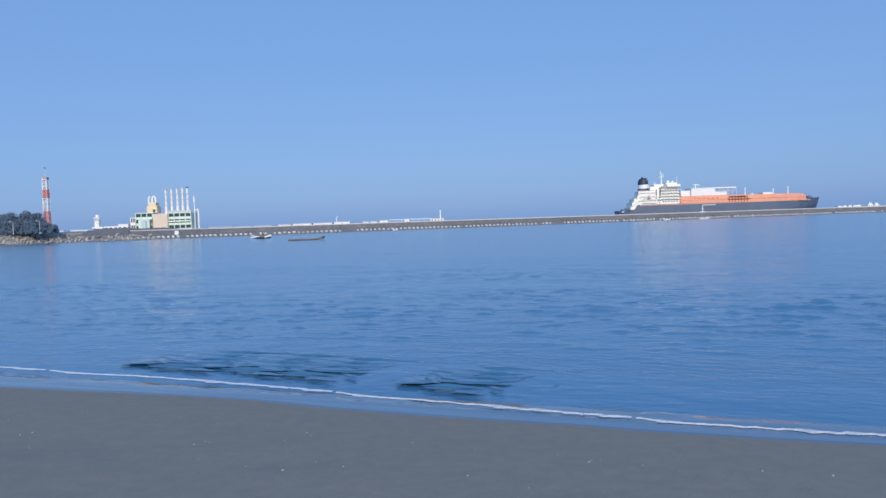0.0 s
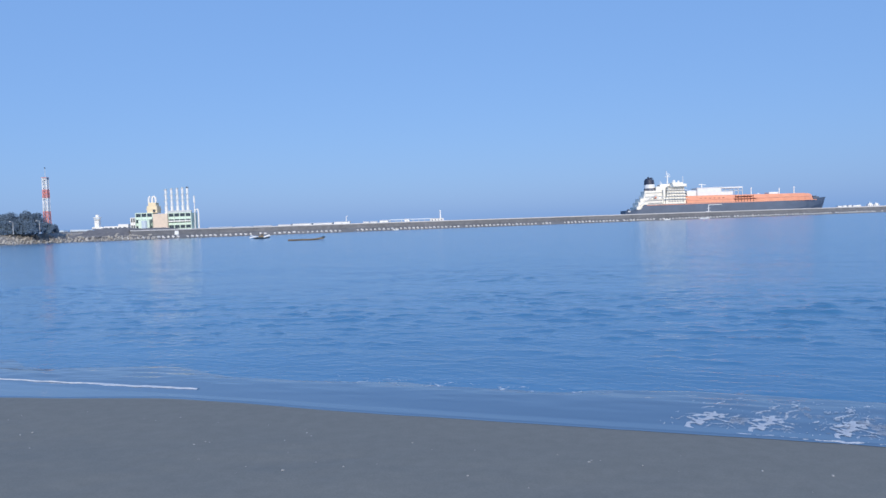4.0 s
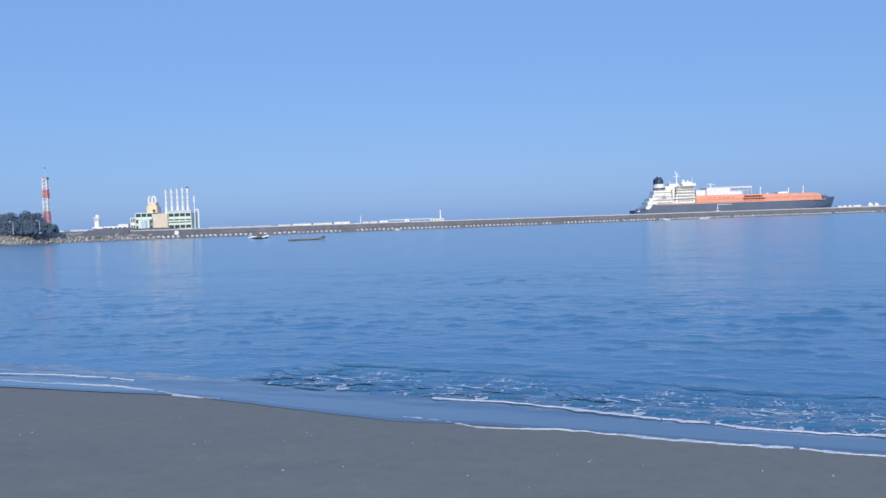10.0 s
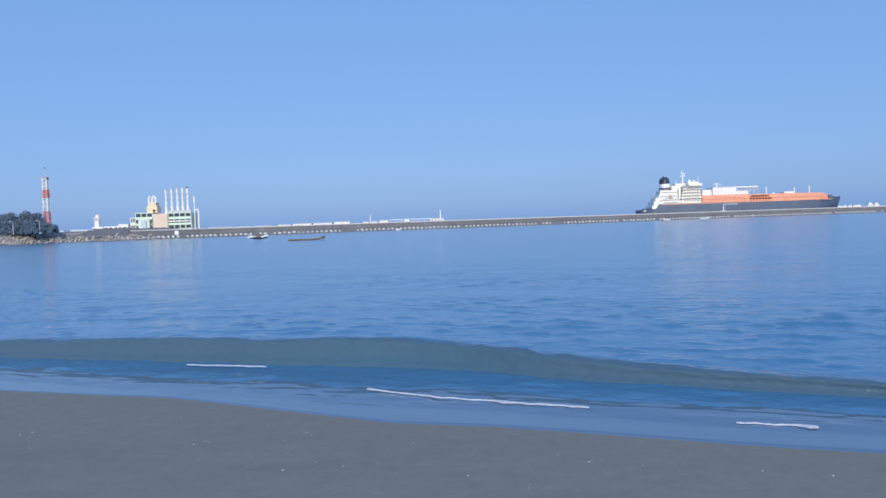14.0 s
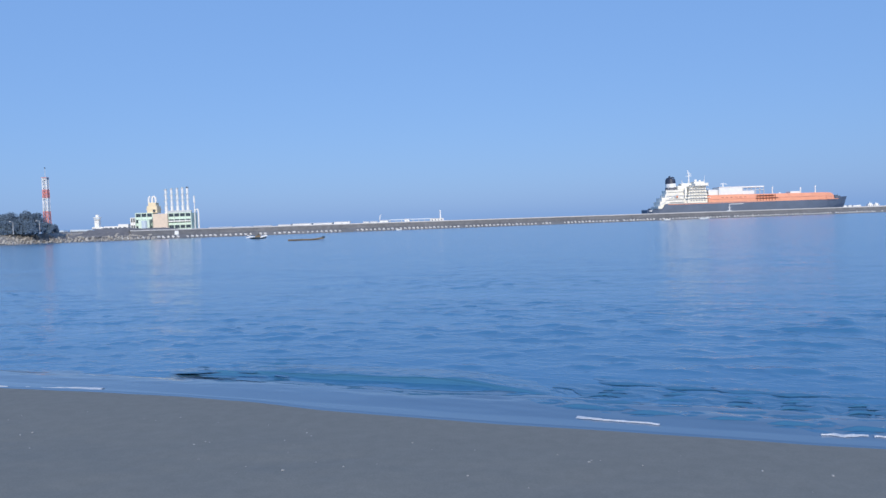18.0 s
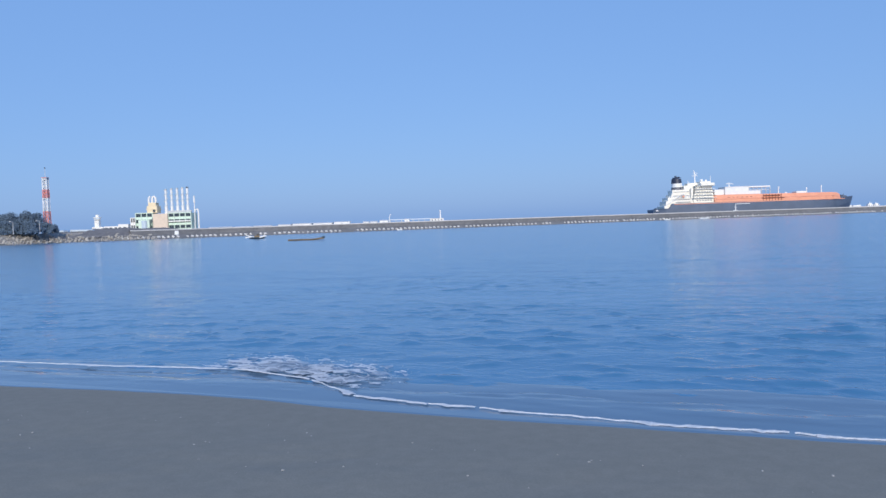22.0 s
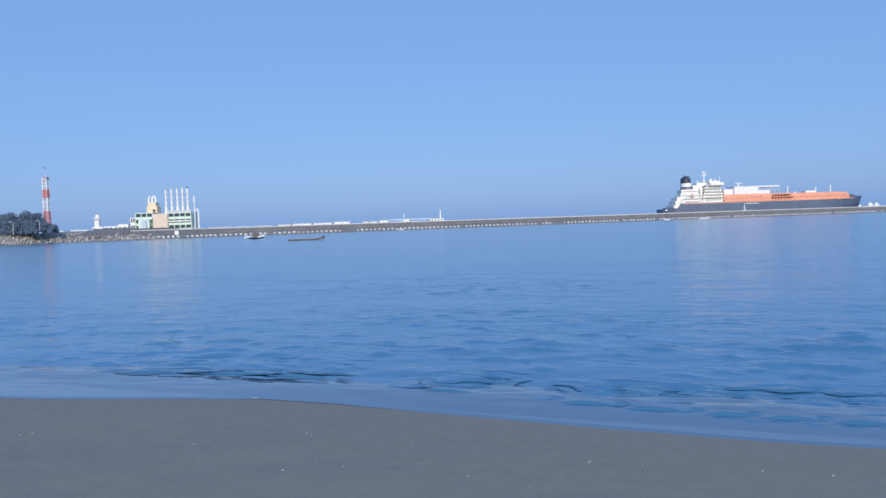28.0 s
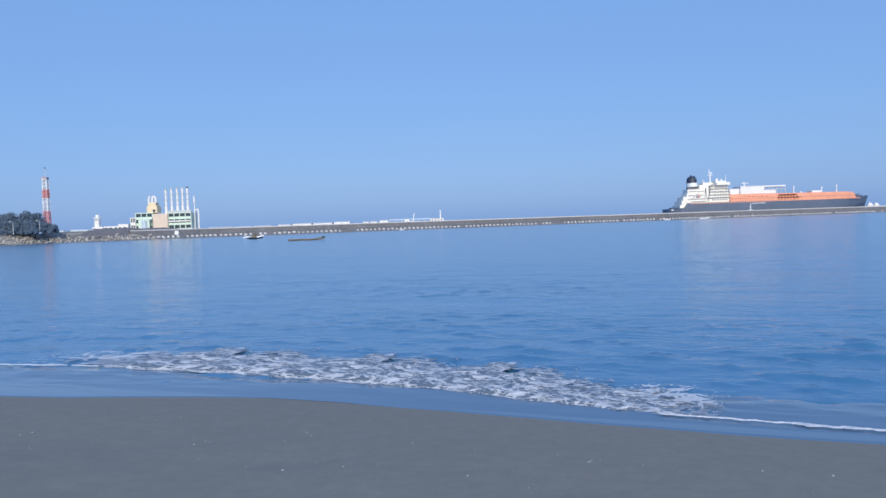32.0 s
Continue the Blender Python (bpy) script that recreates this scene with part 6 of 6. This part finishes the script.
def surf_rows(end):
    """Every piece of foam with its rows: it rises where its front calls for it and sinks again."""
    out, used = [], set()
    for w, (front, lift) in enumerate(((SPENT_FRONT, 1), (FIRST_FRONT, 0.62), (SECOND_FRONT, 1.1), (BACKWASH_FRONT, 1), (THIRD_FRONT, 0.75), (FOURTH_FRONT, 0.95), (SIXTH_FRONT, 0.8), (SEVENTH_FRONT, 0.92), (EIGHTH_FRONT, 1.0), (LULL_FRONT, 1))):
        for k in range(len(STATION)):
            for kind in PIECE:
                thread = kind == "-"  # lines run from station to station, the rest lie about a station
                if thread and k + 1 == len(STATION):
                    continue
                up = [STATE[q[1][k]].get(kind) for q in front]
                if thread:
                    up = [a if a is not None and "-" in STATE[q[1][k + 1]] else None for a, q in zip(up, front)]
                if all(a is None for a in up):
                    continue
                lo, hi = (k, k + 1) if thread else (max(k - 1, 0), min(k + 1, len(STATION) - 1))
                s = (STATION[lo] + STATION[hi]) / 2 if thread else STATION[k]
                rnd = random.Random(100 * w + k)
                s, tall = (s, 1.0) if thread else (s + rnd.uniform(-0.16, 0.16), lift * rnd.uniform(0.86, 1.12))
                rows = []
                for a, (t, now, *line) in zip(up, front):
                    sides = [now[q] in "bmcdpx" for q in (k - 1, k + 1) if 0 <= q < len(STATION)]
                    if a is not None and kind in "bmcdp" and len(sides) == 2 and sides[0] != sides[1]:
                        a = a - 0.24 * {"m": 0.18}.get(kind, 0.34)  # a crest dips at the end of its run
                    n = (line[lo] + line[hi]) / 2 if thread else line[k]
                    turn = math.degrees(math.atan2(line[hi] - line[lo], STATION[hi] - STATION[lo]))
                    rows.append((t, s, n + AHEAD.get(kind, 0.0), (DROP[kind] if a is None else a) + max(0.0, -SLOPE * n), max(-40, min(40, turn))))
                slow = []  # foam rises quickly before its moment and lingers a little after it
                for p, q, a, b in zip(rows, rows[1:], up, up[1:]):
                    slow.append(p)
                    if (a is None) != (b is None):
                        f = 0.62 if a is None else 0.38
                        mid = [u + (v - u) * f for u, v in zip(p, q)]
                        mid[3] = q[3] - 0.03 if a is None else p[3] - 0.03
                        slow.append(tuple(mid))
                rows = slow + rows[-1:]
                if rows[0][0] > 0:
                    rows.insert(0, (max(0.0, rows[0][0] - 0.4), *rows[0][1:3], DROP[kind] + max(0.0, -SLOPE * rows[0][2]), rows[0][4]))
                if rows[0][0] > 0:
                    rows.insert(0, (0, *rows[0][1:]))
                if rows[-1][0] < end:
                    t, q, n, _, turn = rows[-1]
                    rows.append((min(t + 0.7, end - 0.1), q, n, DROP[kind] + max(0.0, -SLOPE * n), turn))
                    rows.append((end, *rows[-1][1:]))
                number = (7 * w + 3 * k) % len(PIECE[kind])
                proto = PIECE[kind][number]
                ob = copy_thing(proto, Matrix()) if (kind, number) in used else proto
                used.add((kind, number))
                wide = (STATION[hi] - STATION[lo]) / (1 if thread or lo + 1 == hi else 2)
                out.append((ob, rows, (wide, 1, tall if kind in "bmcdpge" else 1)))
    for ob, rows, size in out:
        ob.scale = size
    for kind, protos in PIECE.items():  # variants that no front called for
        for number, proto in enumerate(protos):
            if (kind, number) not in used:
                for ob in (*proto.children, proto):
                    bpy.data.objects.remove(ob)
    return [(ob, rows) for ob, rows, _ in out]


# ---- shells and pebbles on the dry sand ----
def make_pebbles():
    rnd = random.Random(5)
    base = None
    for k in range(60):
        s, n = rnd.uniform(-4.5, 5.5), rnd.uniform(-2.6, -0.9)
        m = shore(s, n, 0.0)
        z = -SLOPE * n
        m = Matrix.Translation((m.translation.x, m.translation.y, z)) @ Euler((0, 0, rnd.random() * 6)).to_matrix().to_4x4()
        if base is None:
            bm = bmesh.new()
            ball(bm, (0, 0, 0.002), 0.007, 1, 0.7)
            for v in bm.verts:
                v.co += Vector((rnd.gauss(0, 1), rnd.gauss(0, 1), rnd.gauss(0, 0.6))) * 0.0016
            me = bpy.data.meshes.new("pebble")
            bm.to_mesh(me)
            bm.free()
            me.materials.append(SHELL)
            ob = base = new("pebble", me)
            tagged(ob, "tiny pale shell fragment lying on dark sand", "pebble", "shell fragments")
        else:
            ob = copy_thing(base, m)
        ob.matrix_world = m
        ob.scale = [0.4 + rnd.random() ** 2 * 1.1] * 3


make_pebbles()


def motions():
    end = 32.0
    walk(WATER, [(0, shore(0, 3, -0.05)), (end, shore(0, -3, -0.05))])
    walk(SHIP, [(0, pose(237.5, 1000, 0)), (end, pose(237.5 + 2.06 * end, 1000, 0))])
    walk(ESCORT, [(0, pose(320, 905, 0)), (end, pose(320 + 1.84 * end, 905, 0))])
    walk(TRAWLER, [(0, pose(-114.5, 800, 0)), (end, pose(-31, 800, 0))])
    walk(OUTRIGGER, [(t, pose(-57.6 - 0.075 * t, 236, -0.1 + 0.03 * math.sin(t), 1.2 * math.sin(t * 1.3), 1.0 * math.sin(t * 0.9), 0)) for t in range(0, 33, 2)])
    walk(SKIFF, [(0, pose(-34.5, 540, -0.1, 0, 0, 8)), (end, pose(-29.5, 540, -0.1, 0, 0, 8))])
    # each wave glides in as one piece: seconds, shift n, height
    for name, ob in BODY.items():
        rows = BODY_ROWS[name]
        rows = ([] if rows[0][0] == 0 else [(0, *rows[0][1:])]) + rows + [(end, *rows[-1][1:])]
        walk(ob, [(t, shore(0, dn, z)) for t, dn, z in rows])
    for ob, rows in surf_rows(end):
        walk(ob, [(t, shore(s, n, z, turn)) for t, s, n, z, turn in rows])
    # a sheet slides up the sand, lies there and draws back under the sea
    for name, ob in SWASH.items():
        rows = SHEET_ROWS[name]
        t0, t1 = rows[0][0], rows[-1][0]
        path = [(t, shore(0, dn, -SLOPE * dn + 0.007 * min(1.0, abs(turn)), turn)) for t, dn, turn in rows]
        if t0 > 0:
            path = [(0, shore(0, 1.3, -0.12)), (t0 - 1.2, shore(0, 1.3, -0.12))][t0 < 1.3:] + path if t0 > 1.2 else [(0, shore(0, 1.3, -0.12))] + path
        if t1 < end:
            path += [(t1 + 1.2, shore(0, 1.0, -0.12)), (end, shore(0, 1.0, -0.12))]
        walk(ob, path)


motions()
